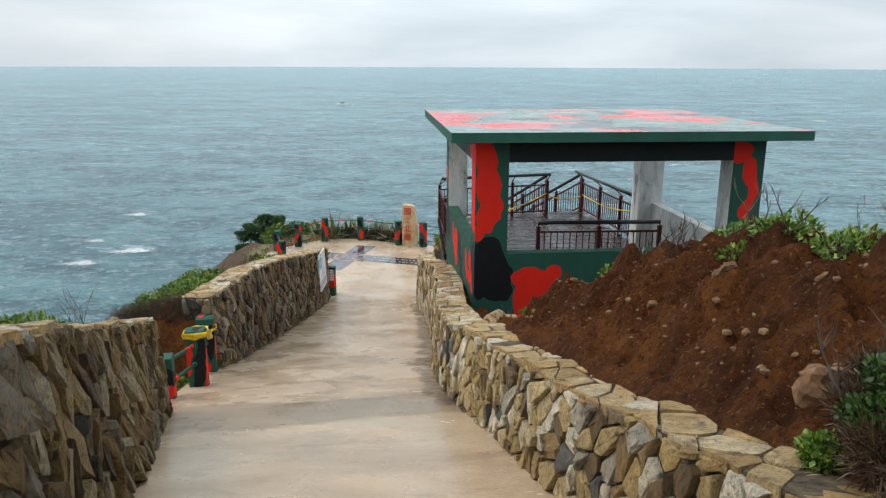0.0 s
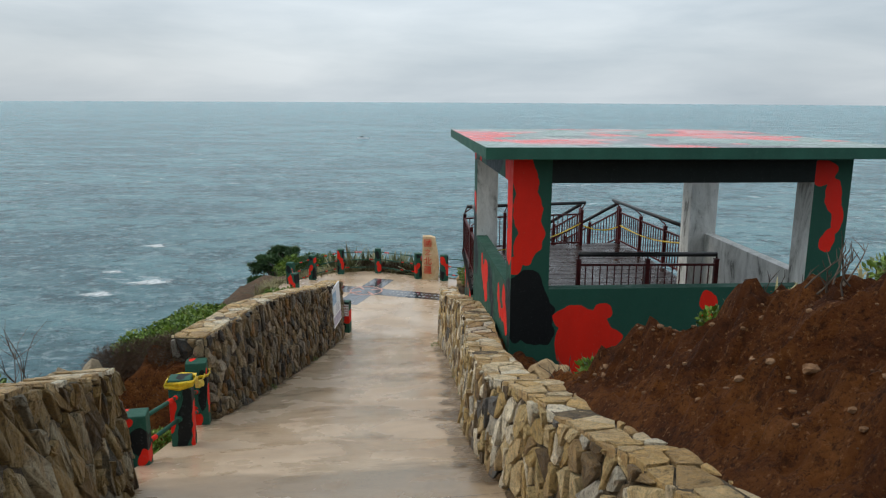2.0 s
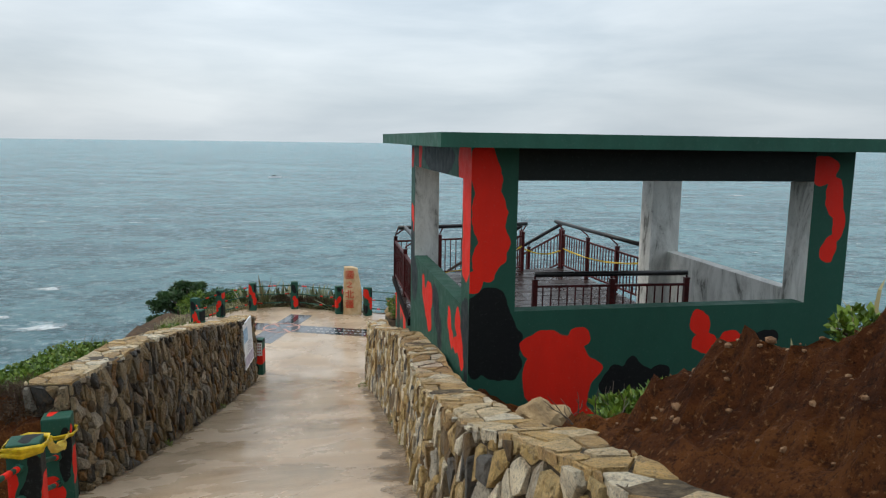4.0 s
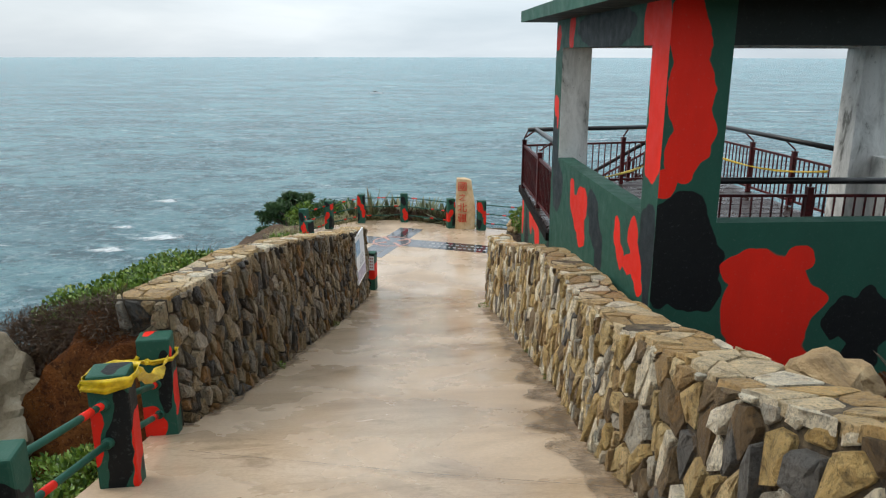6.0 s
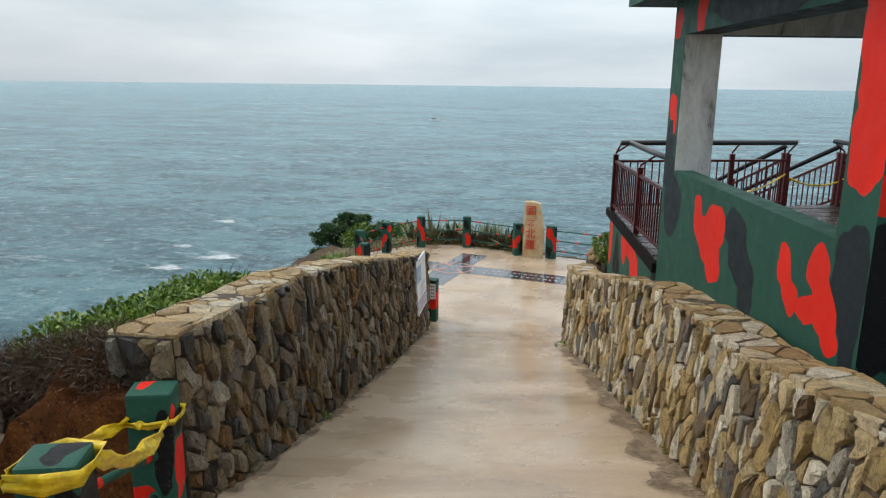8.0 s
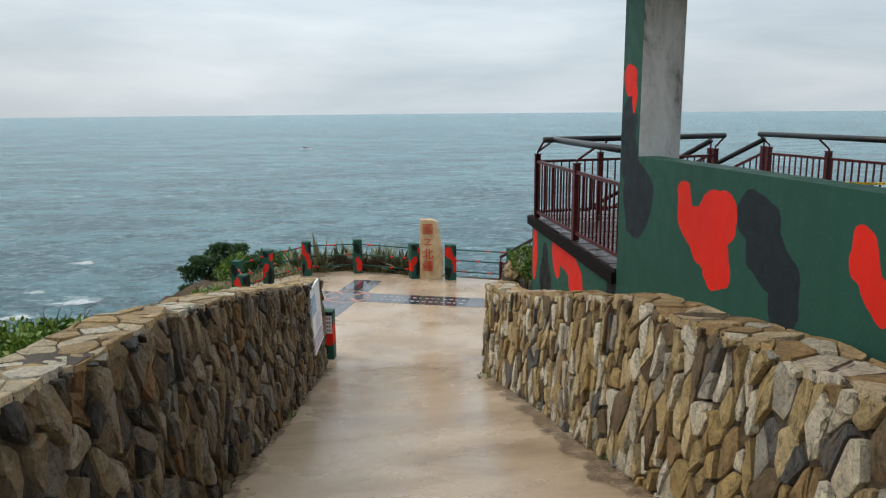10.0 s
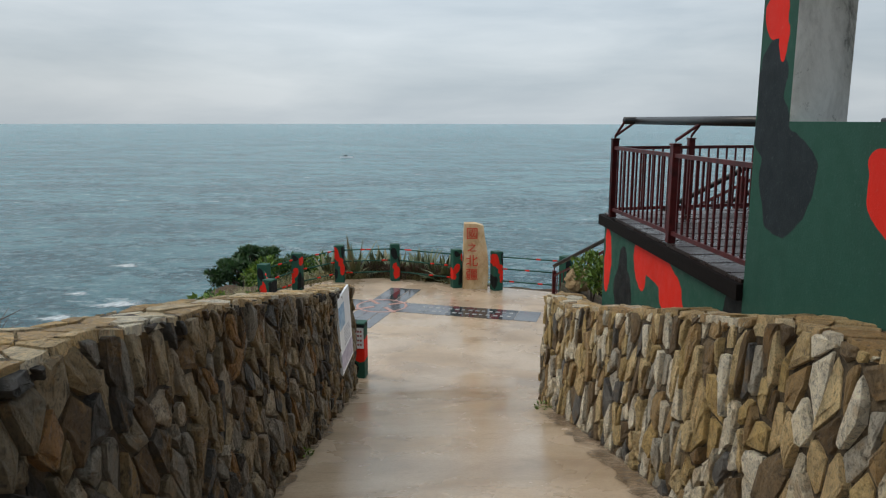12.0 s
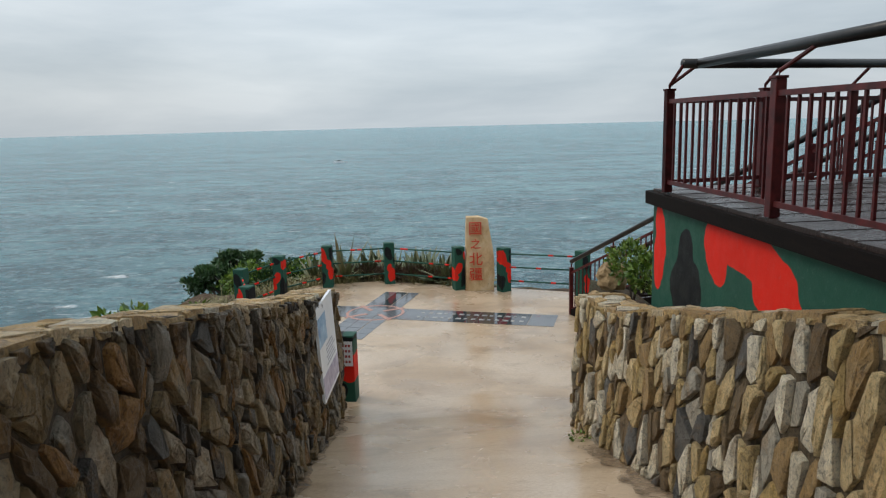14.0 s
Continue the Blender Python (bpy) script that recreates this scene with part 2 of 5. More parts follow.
M_EARTH = k.bump(k.math("ADD", k.math("ADD", e2, k.math("MULTIPLY", e3, 0.5)), k.math("MULTIPLY", e1, 1.0)), 1.0, 0.14).m

# headland: dry scrub soil and rock
k = Mat("headland_ground", 0.95)
h1 = k.noise(0.8, 8, 0.7, None, 0.4)
c = k.ramp(h1, (0.3, (0.05, 0.03, 0.016)), (0.5, (0.12, 0.065, 0.03)), (0.62, (0.055, 0.06, 0.022)), (0.8, (0.23, 0.14, 0.07)))
k.colour(k.mix(k.ramp(k.noise(9, 6, 0.7), (0.4, (0.7, 0.7, 0.7)), (0.6, (0, 0, 0))), c, (0.03, 0.02, 0.012)))
M_LAND = k.bump(k.math("ADD", k.noise(9, 7, 0.75), h1), 1.0, 0.1).m

GREEN, RED, BLACK = (0.018, 0.078, 0.053), (0.68, 0.019, 0.008), (0.006, 0.007, 0.008)


def paint_grain(k, c, amount=0.5):
    """Weathering of a painted plaster face: faint roller clouds, drip stains, scuffs."""
    c = k.mix(k.ramp(k.noise(1.7, 6, 0.65, k.co((1, 1, 0.35))), (0.35, (amount, amount, amount)), (0.62, (0, 0, 0))), c, k.mix(0.35, c, (0.01, 0.015, 0.012)))
    c = k.mix(k.ramp(k.noise(30, 5, 0.7), (0.58, (0, 0, 0)), (0.8, (0.22, 0.22, 0.22))), c, (0.22, 0.27, 0.24))
    k.colour(c)
    k.b.inputs["Specular IOR Level"].default_value = 0.18
    k.rough(k.ramp(k.noise(6, 5, 0.6), (0.3, (0.48, 0.48, 0.48)), (0.7, (0.72, 0.72, 0.72))))
    return k.bump(k.math("ADD", k.noise(60, 4, 0.6), k.noise(4, 3, 0.5)), 0.18, 0.01).m


def camo_material(name, axis, reds, blacks, base=GREEN, black=BLACK):
    """Hand-painted camouflage: soft unions of ellipses (a, z, half width, half height) on a face that runs along an axis."""
    k = Mat(name, 0.55)
    wob = k.noise(2.3, 2.5, 0.5, None, 0.0, "Color")
    wob = k.vmath("SUBTRACT", wob, (0.5, 0.5, 0.5))
    sc = k.vmath("SCALE", wob)
    sc.node.inputs["Scale"].default_value = 0.28
    vec = k.vmath("ADD", k.tc.outputs["Object"], sc)
    flat = k.vmath("MULTIPLY", vec, (1, 0, 1) if axis == "u" else (0, 1, 1))

    def field(blobs):
        f = None
        for a, z, ra, rz in blobs:
            p = (a, 0, z) if axis == "u" else (0, a, z)
            s = (1 / ra, 0, 1 / rz) if axis == "u" else (0, 1 / ra, 1 / rz)
            d = k.vmath("LENGTH", k.vmath("MULTIPLY", k.vmath("SUBTRACT", flat, p), s))
            f = d if f is None else k.math("SMOOTH_MIN", f, d, 0.25)
        return k.ramp(f, (0.93, (1, 1, 1)), (0.96, (0, 0, 0)))

    c = (*base, 1)
    if blacks:
        c = k.mix(field(blacks), c, black)
    if reds:
        c = k.mix(field(reds), c, RED)
    return paint_grain(k, c)


def camo_noise(name, scale, base, red, black, cut=(0.50, 0.60), vec_scale=(1, 1, 1), wet=False):
    """Camouflage on small posts and the roof: two cloud fields cut hard."""
    k = Mat(name, 0.5)
    add = k.vmath("SCALE", (31.0, 17.0, 23.0))
    k.put(k.info(), add.node.inputs["Scale"])
    vec = k.co(vec_scale, add=add)
    a = k.ramp(k.noise(scale, 1.5, 0.4, vec, 0.5), (cut[0], (0, 0, 0)), (cut[0] + 0.012, (1, 1, 1)))
    vec2 = k.co(vec_scale, add=k.vmath("ADD", add, (5.3, 2.1, 9.7)))
    b = k.ramp(k.noise(scale, 1.5, 0.4, vec2, 0.5), (cut[1], (0, 0, 0)), (cut[1] + 0.012, (1, 1, 1)))
    c = k.mix(a, base, black)
    c = k.mix(b, c, red)
    m = paint_grain(k, c, 0.6)
    if wet:
        k.b.inputs["Specular IOR Level"].default_value = 0.6
        k.rough(k.ramp(k.noise(1.3, 6, 0.65, None, 0.5), (0.35, (0.10, 0.10, 0.10)), (0.65, (0.32, 0.32, 0.32))))
    return m


M_POST = camo_noise("post_camouflage", 3.0, GREEN, RED, BLACK, (0.53, 0.565), (1, 1, 0.6))
M_ROOF = camo_noise("roof_camouflage", 0.75, (0.10, 0.20, 0.155), RED, (0.02, 0.022, 0.023), (0.54, 0.54), wet=True)
k = Mat("green_paint", 0.5)
M_GREEN = paint_grain(k, (*GREEN, 1))
k = Mat("light_green_paint", 0.5)
M_EDGE = paint_grain(k, (0.026, 0.098, 0.068, 1), 0.9)
k = Mat("near_black", 0.5)
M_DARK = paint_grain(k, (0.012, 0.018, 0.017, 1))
k = Mat("red_paint", 0.5)
M_RED = paint_grain(k, (*RED, 1))

k = Mat("white_weathered", 0.75)
st = k.noise(3.2, 8, 0.72, k.co((1, 1, 0.4)), 0.5)
c = k.ramp(st, (0.35, (0.16, 0.16, 0.145)), (0.43, (0.55, 0.55, 0.52)), (0.6, (0.80, 0.80, 0.77)))
k.colour(k.mix(k.ramp(k.noise(14, 6, 0.7), (0.62, (0, 0, 0)), (0.72, (0.7, 0.7, 0.7))), c, (0.10, 0.10, 0.095)))
M_WHITE = k.bump(k.noise(30, 5, 0.6), 0.25, 0.01).m

k = Mat("maroon_metal", 0.42)
k.colour(k.ramp(k.noise(9, 6, 0.7), (0.35, (0.035, 0.005, 0.005)), (0.6, (0.085, 0.010, 0.010)), (0.85, (0.12, 0.024, 0.020))))
k.b.inputs["Specular IOR Level"].default_value = 0.3
M_MAROON = k.bump(k.noise(50, 4, 0.6), 0.2, 0.004).m
k = Mat("black_rail", 0.35)
k.colour(k.ramp(k.noise(12, 6, 0.7), (0.4, (0.006, 0.006, 0.007)), (0.75, (0.022, 0.020, 0.019))))
k.b.inputs["Specular IOR Level"].default_value = 0.35
M_RAIL = k.bump(k.noise(70, 4, 0.6), 0.15, 0.004).m

k = Mat("wet_deck_wood", 0.3)
w = k.noise(4, 8, 0.65, k.co((1.5, 14, 4), add=None), 0.3)
c = k.ramp(w, (0.3, (0.014, 0.008, 0.006)), (0.55, (0.032, 0.019, 0.015)), (0.75, (0.060, 0.040, 0.033)))
k.colour(k.mix(k.math("MULTIPLY", k.info(), 0.5), c, (0.026, 0.016, 0.013)))
k.b.inputs["Specular IOR Level"].default_value = 0.3
k.rough(k.ramp(k.noise(2, 5, 0.6), (0.35, (0.14, 0.14, 0.14)), (0.65, (0.45, 0.45, 0.45))))
M_DECK = k.bump(w, 0.4, 0.01).m
k = Mat("fascia_wood", 0.45)
k.colour(k.ramp(k.noise(6, 8, 0.65, k.co((6, 0.6, 6))), (0.3, (0.004, 0.003, 0.003)), (0.7, (0.010, 0.007, 0.006))))
k.rough(0.8)
k.b.inputs["Specular IOR Level"].default_value = 0.1
M_FASCIA = k.bump(k.noise(20, 6, 0.6), 0.3, 0.01).m

k = Mat("black_granite", 0.08)
k.colour(k.ramp(k.noise(60, 4, 0.6), (0.4, (0.022, 0.024, 0.028)), (0.75, (0.075, 0.08, 0.088))))
M_GRANITE = k.m
k = Mat("grey_granite", 0.12)
k.colour(k.ramp(k.noise(60, 4, 0.6), (0.4, (0.10, 0.105, 0.115)), (0.75, (0.17, 0.175, 0.18))))
M_GRANITE2 = k.m
k = Mat("inlay_red", 0.3)
M_INLAY = k.colour(k.ramp(k.noise(25, 4, 0.6), (0.4, (0.35, 0.16, 0.12)), (0.7, (0.55, 0.33, 0.26)))).m

k = Mat("stele_stone", 0.7)
s1 = k.noise(3.5, 8, 0.65, k.co((1, 1, 0.6)), 0.5)
c = k.ramp(s1, (0.3, (0.36, 0.21, 0.09)), (0.5, (0.58, 0.40, 0.21)), (0.7, (0.68, 0.55, 0.36)))
k.colour(k.mix(k.ramp(k.noise(9, 6, 0.7), (0.6, (0, 0, 0)), (0.75, (0.6, 0.6, 0.6))), c, (0.16, 0.11, 0.06)))
M_STELE = k.bump(k.noise(16, 7, 0.7), 0.6, 0.03).m
k = Mat("yellow_ribbon", 0.35)
k.colour(k.ramp(k.noise(18, 5, 0.6), (0.35, (0.52, 0.33, 0.004)), (0.65, (0.80, 0.56, 0.012))))
M_YELLOW = k.bump(k.noise(30, 4, 0.6, k.co((1, 1, 4))), 0.5, 0.01).m
k = Mat("boulder_rock", 0.85)
r1 = k.noise(2.6, 9, 0.7, None, 0.6)
k.colour(k.ramp(r1, (0.3, (0.14, 0.09, 0.045)), (0.52, (0.42, 0.285, 0.14)), (0.72, (0.56, 0.44, 0.27))))
M_ROCK = k.bump(k.math("ADD", r1, k.noise(14, 7, 0.7)), 0.9, 0.06).m


def leaf_material(name, lo, hi, dry):
    k = Mat(name, 0.5)
    r = k.island()
    c = k.ramp(r, (0.0, lo), (0.55, hi), (0.9, hi), (1.0, dry))
    k.colour(k.mix(k.ramp(k.noise(2.0, 4, 0.6), (0.35, (0.6, 0.6, 0.6)), (0.6, (0, 0, 0))), c, k.mix(0.5, c, lo)))
    k.b.inputs["Subsurface Weight"].default_value = 0.0
    return k.m


M_LEAF = leaf_material("shrub_leaf", (0.028, 0.070, 0.009), (0.155, 0.245, 0.024), (0.32, 0.32, 0.06))
M_PINE = leaf_material("dark_leaf", (0.012, 0.036, 0.010), (0.046, 0.105, 0.026), (0.09, 0.13, 0.035))
M_DRY = leaf_material("dry_scrub", (0.030, 0.016, 0.008), (0.095, 0.050, 0.023), (0.17, 0.10, 0.045))
M_GRASS = leaf_material("dry_grass", (0.10, 0.10, 0.03), (0.26, 0.22, 0.09), (0.36, 0.29, 0.15))
M_AGAVE = leaf_material("agave_leaf", (0.05, 0.08, 0.035), (0.19, 0.21, 0.11), (0.36, 0.26, 0.13))
k = Mat("bark", 0.9)
k.colour(k.ramp(k.noise(12, 6, 0.7), (0.3, (0.035, 0.025, 0.018)), (0.7, (0.12, 0.09, 0.065))))
M_BARK = k.bump(k.noise(30, 5, 0.7), 0.6, 0.01).m
k = Mat("print_white", 0.35)
M_PRINT = k.colour(k.ramp(k.noise(3, 4, 0.6), (0.3, (0.66, 0.68, 0.70)), (0.7, (0.78, 0.79, 0.80)))).m
k = Mat("print_blue", 0.35)
M_BLUE = k.colour(k.ramp(k.noise(6, 5, 0.6), (0.35, (0.05, 0.20, 0.42)), (0.65, (0.35, 0.55, 0.70)))).m
k = Mat("print_violet", 0.35)
M_VIOLET = k.colour(k.ramp(k.noise(9, 5, 0.6), (0.35, (0.20, 0.17, 0.30)), (0.65, (0.50, 0.46, 0.56)))).m
k = Mat("ink", 0.5)
M_INK = k.colour((0.30, 0.03, 0.03)).m
k = Mat("ink_grey", 0.5)
M_INKG = k.colour((0.36, 0.36, 0.40)).m
k = Mat("pale_cliff_rock", 0.85)
r1 = k.noise(1.8, 9, 0.72, None, 0.6)
k.colour(k.ramp(r1, (0.34, (0.09, 0.065, 0.04)), (0.5, (0.30, 0.235, 0.15)), (0.68, (0.44, 0.37, 0.27))))
M_CLIFF = k.bump(k.math("ADD", r1, k.noise(12, 7, 0.7)), 0.9, 0.08).m
k = Mat("earthy_stone", 0.9)
r1 = k.noise(9, 8, 0.7, None, 0.5)
k.colour(k.ramp(r1, (0.3, (0.07, 0.030, 0.012)), (0.5, (0.18, 0.090, 0.038)), (0.7, (0.30, 0.19, 0.11))))
M_CLOD = k.bump(r1, 0.9, 0.03).m
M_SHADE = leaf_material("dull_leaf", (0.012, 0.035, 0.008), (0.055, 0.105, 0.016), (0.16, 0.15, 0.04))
k = Mat("wet_silt", 0.35)
k.colour(k.ramp(k.noise(8, 7, 0.7), (0.35, (0.035, 0.022, 0.012)), (0.65, (0.13, 0.085, 0.048))))
k.put(k.ramp(k.noise(7.5, 10, 0.82, None, 0.8), (0.42, (0, 0, 0)), (0.60, (0.8, 0.8, 0.8))), k.b.inputs["Alpha"])
M_SILT = k.bump(k.noise(30, 6, 0.7), 0.5, 0.01).m


# ---- mesh helpers ----
def part(name, bm, material, parent=None, label="", smooth=False):
    """Links a bmesh as one mesh object, under a thing or a part if one is given."""
    me = bpy.data.meshes.new(name)
    bm.normal_update()
    bm.to_mesh(me)
    bm.free()
    if smooth:
        me.shade_smooth()
    for m in material if isinstance(material, (list, tuple)) else [material]:
        me.materials.append(m)
    ob = new(name, me)
    if parent:
        ob.parent = parent
    if label:
        ob["label"] = label
    return ob


def empty(name, m=None):
    ob = new(name)
    ob.empty_display_size = 0.2
    if m is not None:
        ob.matrix_world = m
    return ob


def pymesh(name, verts, faces, material, parent=None, smooth=False):
    me = bpy.data.meshes.new(name)
    me.from_pydata([tuple(map(float, v)) for v in verts], [], faces)
    me.update()
    if smooth:
        me.shade_smooth()
    for m in material if isinstance(material, (list, tuple)) else [material]:
        me.materials.append(m)
    ob = new(name, me)
    if parent:
        ob.parent = parent
    return ob


def box(bm, lo, hi, bevel=0.0, mi=0):
    """A box between two corners, with bevelled edges."""
    lo, hi = Vector(lo), Vector(hi)
    r = bmesh.ops.create_cube(bm, size=1.0, matrix=Matrix.Translation((lo + hi) / 2) @ Matrix.Diagonal((*(hi - lo), 1)))
    fs = {f for v in r["verts"] for f in v.link_faces}
    if bevel:
        es = list({e for v in r["verts"] for e in v.link_edges})
        g = bmesh.ops.bevel(bm, geom=es, offset=bevel, segments=2, affect="EDGES", profile=0.6)
        fs = {f for f in g["faces"]} | {f for f in fs if f.is_valid}
    for f in fs:
        f.material_index = mi
    return bm


def tube(bm, pts, r, n=10, ends=True):
    """A round bar along a line of points; r may be one radius or one for each point."""
    pts = [Vector(p) for p in pts]
    rs = r if isinstance(r, (list, tuple)) else [r] * len(pts)
    rings = []
    for i, p in enumerate(pts):
        d = (pts[min(i + 1, len(pts) - 1)] - pts[max(i - 1, 0)]).normalized()
        up = Vector((0, 0, 1)) if abs(d.z) < 0.92 else Vector((1, 0, 0))
        a = d.cross(up).normalized()
        b = a.cross(d)
        rings.append([bm.verts.new(p + (a * math.cos(6.28318 * j / n) + b * math.sin(6.28318 * j / n)) * rs[i]) for j in range(n)])
    for s, t in zip(rings, rings[1:]):
        for j in range(n):
            bm.faces.new((s[j], s[(j + 1) % n], t[(j + 1) % n], t[j]))
    if ends:
        bm.faces.new(rings[0][::-1])
        bm.faces.new(rings[-1])
    return bm


def bar(bm, a, b, w, h):
    """A square bar from a to b, w wide and h high."""
    a, b = Vector(a), Vector(b)
    d = (b - a).normalized()
    up = Vector((0, 0, 1)) if abs(d.z) < 0.92 else Vector((0, 1, 0))
    s = d.cross(up).normalized() * w / 2
    u = s.cross(d).normalized() * h / 2
    va = [bm.verts.new(a + i * s + j * u) for i, j in ((-1, -1), (1, -1), (1, 1), (-1, 1))]
    vb = [bm.verts.new(b + i * s + j * u) for i, j in ((-1, -1), (1, -1), (1, 1), (-1, 1))]
    bm.faces.new(va[::-1])
    bm.faces.new(vb)
    for i in range(4):
        bm.faces.new((va[i], va[(i + 1) % 4], vb[(i + 1) % 4], vb[i]))
    return bm


def prism(bm, outline, z0, z1):
    """A slab with a flat outline between two heights."""
    lo = [bm.verts.new((x, y, z0)) for x, y in outline]
    hi = [bm.verts.new((x, y, z1)) for x, y in outline]
    bm.faces.new(lo[::-1])
    bm.faces.new(hi)
    n = len(outline)
    for i in range(n):
        bm.faces.new((lo[i], lo[(i + 1) % n], hi[(i + 1) % n], hi[i]))
    bmesh.ops.recalc_face_normals(bm, faces=bm.faces)
    return bm


def rock(bm, centre, size, seed, detail=2, rough=0.35):
    """A boulder: an icosphere broken by noise."""
    r = bmesh.ops.create_icosphere(bm, subdivisions=detail, radius=1.0)
    for v in r["verts"]:
        p = v.co.copy()
        q = p * 1.3 + Vector((seed * 3.1, seed * 1.7, seed))
        v.co = p * (1 + rough * noise.noise(q) + 0.4 * rough * noise.noise(q * 2.7))
        v.co = Vector((v.co.x * size[0], v.co.y * size[1], v.co.z * size[2])) + Vector(centre)
    return bm


# ---- the lie of the land ----
SLOPE_S = [-6, 0, 4, 8.1, 10.3, 12.3, 14, 17, 20.3, 23, 24, 90]
SLOPE_Z = [2.2, 0.55, -0.5, -1.62, -2.33, -2.88, -3.33, -4.02, -4.71, -5.25, -5.36, -5.36]


def along(v, xs, ys):
    """Straight-line interpolation in two short lists."""
    if v <= xs[0]:
        return ys[0]
    for i in range(1, len(xs)):
        if v <= xs[i]:
            return ys[i - 1] + (ys[i] - ys[i - 1]) * (v - xs[i - 1]) / (xs[i] - xs[i - 1])
    return ys[-1]


def path_z(x, y):
    return along(y - 0.2 * x, SLOPE_S, SLOPE_Z)


RIGHT = [(3.1, -3.0), (2.35, 0.0), (1.25, 4.6), (0.40, 8.3), (0.13, 10.7), (0.02, 13.3), (-0.28, 16.2), (-0.52, 18.4), (-0.72, 19.6), (-1.02, 21.6)]
RIGHT_TOP = [(-3, 2.55), (0, 1.50), (4.2, 0.29), (5.9, -0.14), (6.9, -0.36), (9, -0.95), (12.3, -1.68), (15.4, -2.06), (17.6, -2.58), (20.3, -3.26), (21.7, -3.42)]
LEFT = [(-3.68, 11.62), (-3.78, 14.7), (-3.92, 19.0), (-4.05, 23.0)]
LEFT_TOP = [(11.4, -1.58), (14.2, -1.86), (15, -1.99), (17, -2.37), (21.2, -3.30), (23.1, -3.62)]
NEAR = [(-0.9, -3.0), (-0.75, 0.0), (-1.17, 2.7), (-2.0, 5.4), (-2.76, 7.5)]
NEAR_TOP = [(-3, 2.9), (0, 2.0), (2.65, 1.22), (3.5, 0.95), (5.07, 0.38), (7.6, -0.52)]


def line_x(line, y):
    return along(y, [p[1] for p in line], [p[0] for p in line])


def top_z(top, y):
    return along(y, [p[0] for p in top], [p[1] for p in top])


LEFT_EDGE = NEAR + [(-3.25, 9.5), (-3.55, 11.0)] + LEFT + [(-4.2, 23.6)]
CREST = [(-6, 3.6), (-2, 2.7), (2, 1.95), (4, 1.45), (5, 1.12), (5.85, 0.88), (6.5, 0.70), (7.0, 0.34), (7.3, 0.02), (7.7, -0.42), (8.2, -0.68), (9, -1.15), (10, -1.55), (11.5, -2.15), (14, -2.6), (17, -3.0), (22, -4.2)]


def smooth(a, b, x):
    t = min(1.0, max(0.0, (x - a) / (b - a)))
    return t * t * (3 - 2 * t)


def land_z(x, y):
    """Height of the headland, a little under the path where the path runs."""
    if y > 23.3:
        inside = path_z(x, y) - 0.25
        d = max(0.0, y - 31.3 + 0.25 * abs(x + 4), -8.6 - x, x - 2.2)
        z = inside + 0.12 * min(d, 1.0) - 0.9 * max(0, d - 0.8) - 0.5 * max(0, d - 3)
    else:
        xl, xr = line_x(LEFT_EDGE, y), line_x(RIGHT, y)
        if x < xl - 0.2:
            d = xl - 0.2 - x
            if 7.6 < y < 11.3:
                edge = path_z(xl, y) - 0.2
                z = edge - 0.9 * d
            else:
                t = LEFT_TOP if y >= 11.3 else NEAR_TOP
                edge = top_z(t, y) - 0.35 - 1.0 * smooth(18.5, 22.0, y)
                keep = 1.05 if y > 11 else 0.9
                z = edge + 0.05 * min(d, keep) - 2.0 * max(0, d - keep)
        elif x > xr + 0.25:
            near = 1 - smooth(6.5, 9.0, y)
            e = x - xr - 0.45 + 0.12 * near
            w = top_z(RIGHT_TOP, y) - 0.13 + 0.12 * near
            crest = top_z(CREST, y) - 0.04 * max(0.0, e - 1.3)
            z = min(w + max(0, e) * 1.05, crest) if crest > w else w + (crest - w) * smooth(0, 1.5, e)
            z -= 1.0 * max(0, x - 9.0)
        else:
            z = path_z(x, y) - 0.35
    return max(z, -33.0)


def ground_z(x, y):
    """Height of the headland with its clods and hollows."""
    z = land_z(x, y)
    if y < 23.3:
        inside = line_x(LEFT_EDGE, y) - 0.3 < x < line_x(RIGHT, y) + 0.5
    else:
        inside = -8.6 < x < 2.2 and y < 31.6
    if inside:
        return z
    e = x - line_x(RIGHT, y) - 0.5
    if e > 0 and y < 12.5:
        z += (0.22 * noise.turbulence((x * 2.3, y * 2.3, z * 2.3), 5, False) - 0.06) * smooth(0.0, 0.5, e) * (1 - 0.7 * smooth(7.2, 8.2, y))
        z += 0.11 * noise.turbulence((x * 6, y * 6, z * 6), 4, False) - 0.05
    if x < -3.2 and 7 < y < 12.8:
        z += 0.45 * (noise.turbulence((x * 1.9, y * 1.9, 5), 5, False) - 0.4) * smooth(0.4, 1.0, line_x(LEFT_EDGE, y) - x)
    z += 0.16 * noise.noise((x * 0.8, y * 0.8, 3)) * smooth(0, 0.8, abs(e + 0.1))
    return z + 0.09 * noise.noise((x * 2.7, y * 2.7, 7)) + 0.05 * noise.noise((x * 6.1, y * 6.1, 9))


# path and platform
ys = np.arange(-3.0, 24.01, 0.2)
verts, faces = [], []
NX = 16
for y in ys:
    a, b = line_x(LEFT_EDGE, y) - 0.25, line_x(RIGHT, y) + 0.15
    if y > 21.6:
        b = -1.02 + 0.15 + 0.55 * (y - 21.6)
    for i in range(NX + 1):
        x = a + (b - a) * i / NX
        verts.append((x, y, path_z(x, y) + 0.012 * noise.noise((x * 0.9, y * 0.9, 0)) * (1 - smooth(21, 24, y))))
for j in range(len(ys) - 1):
    for i in range(NX):
        q = j * (NX + 1) + i
        faces.append((q, q + 1, q + NX + 2, q + NX + 1))
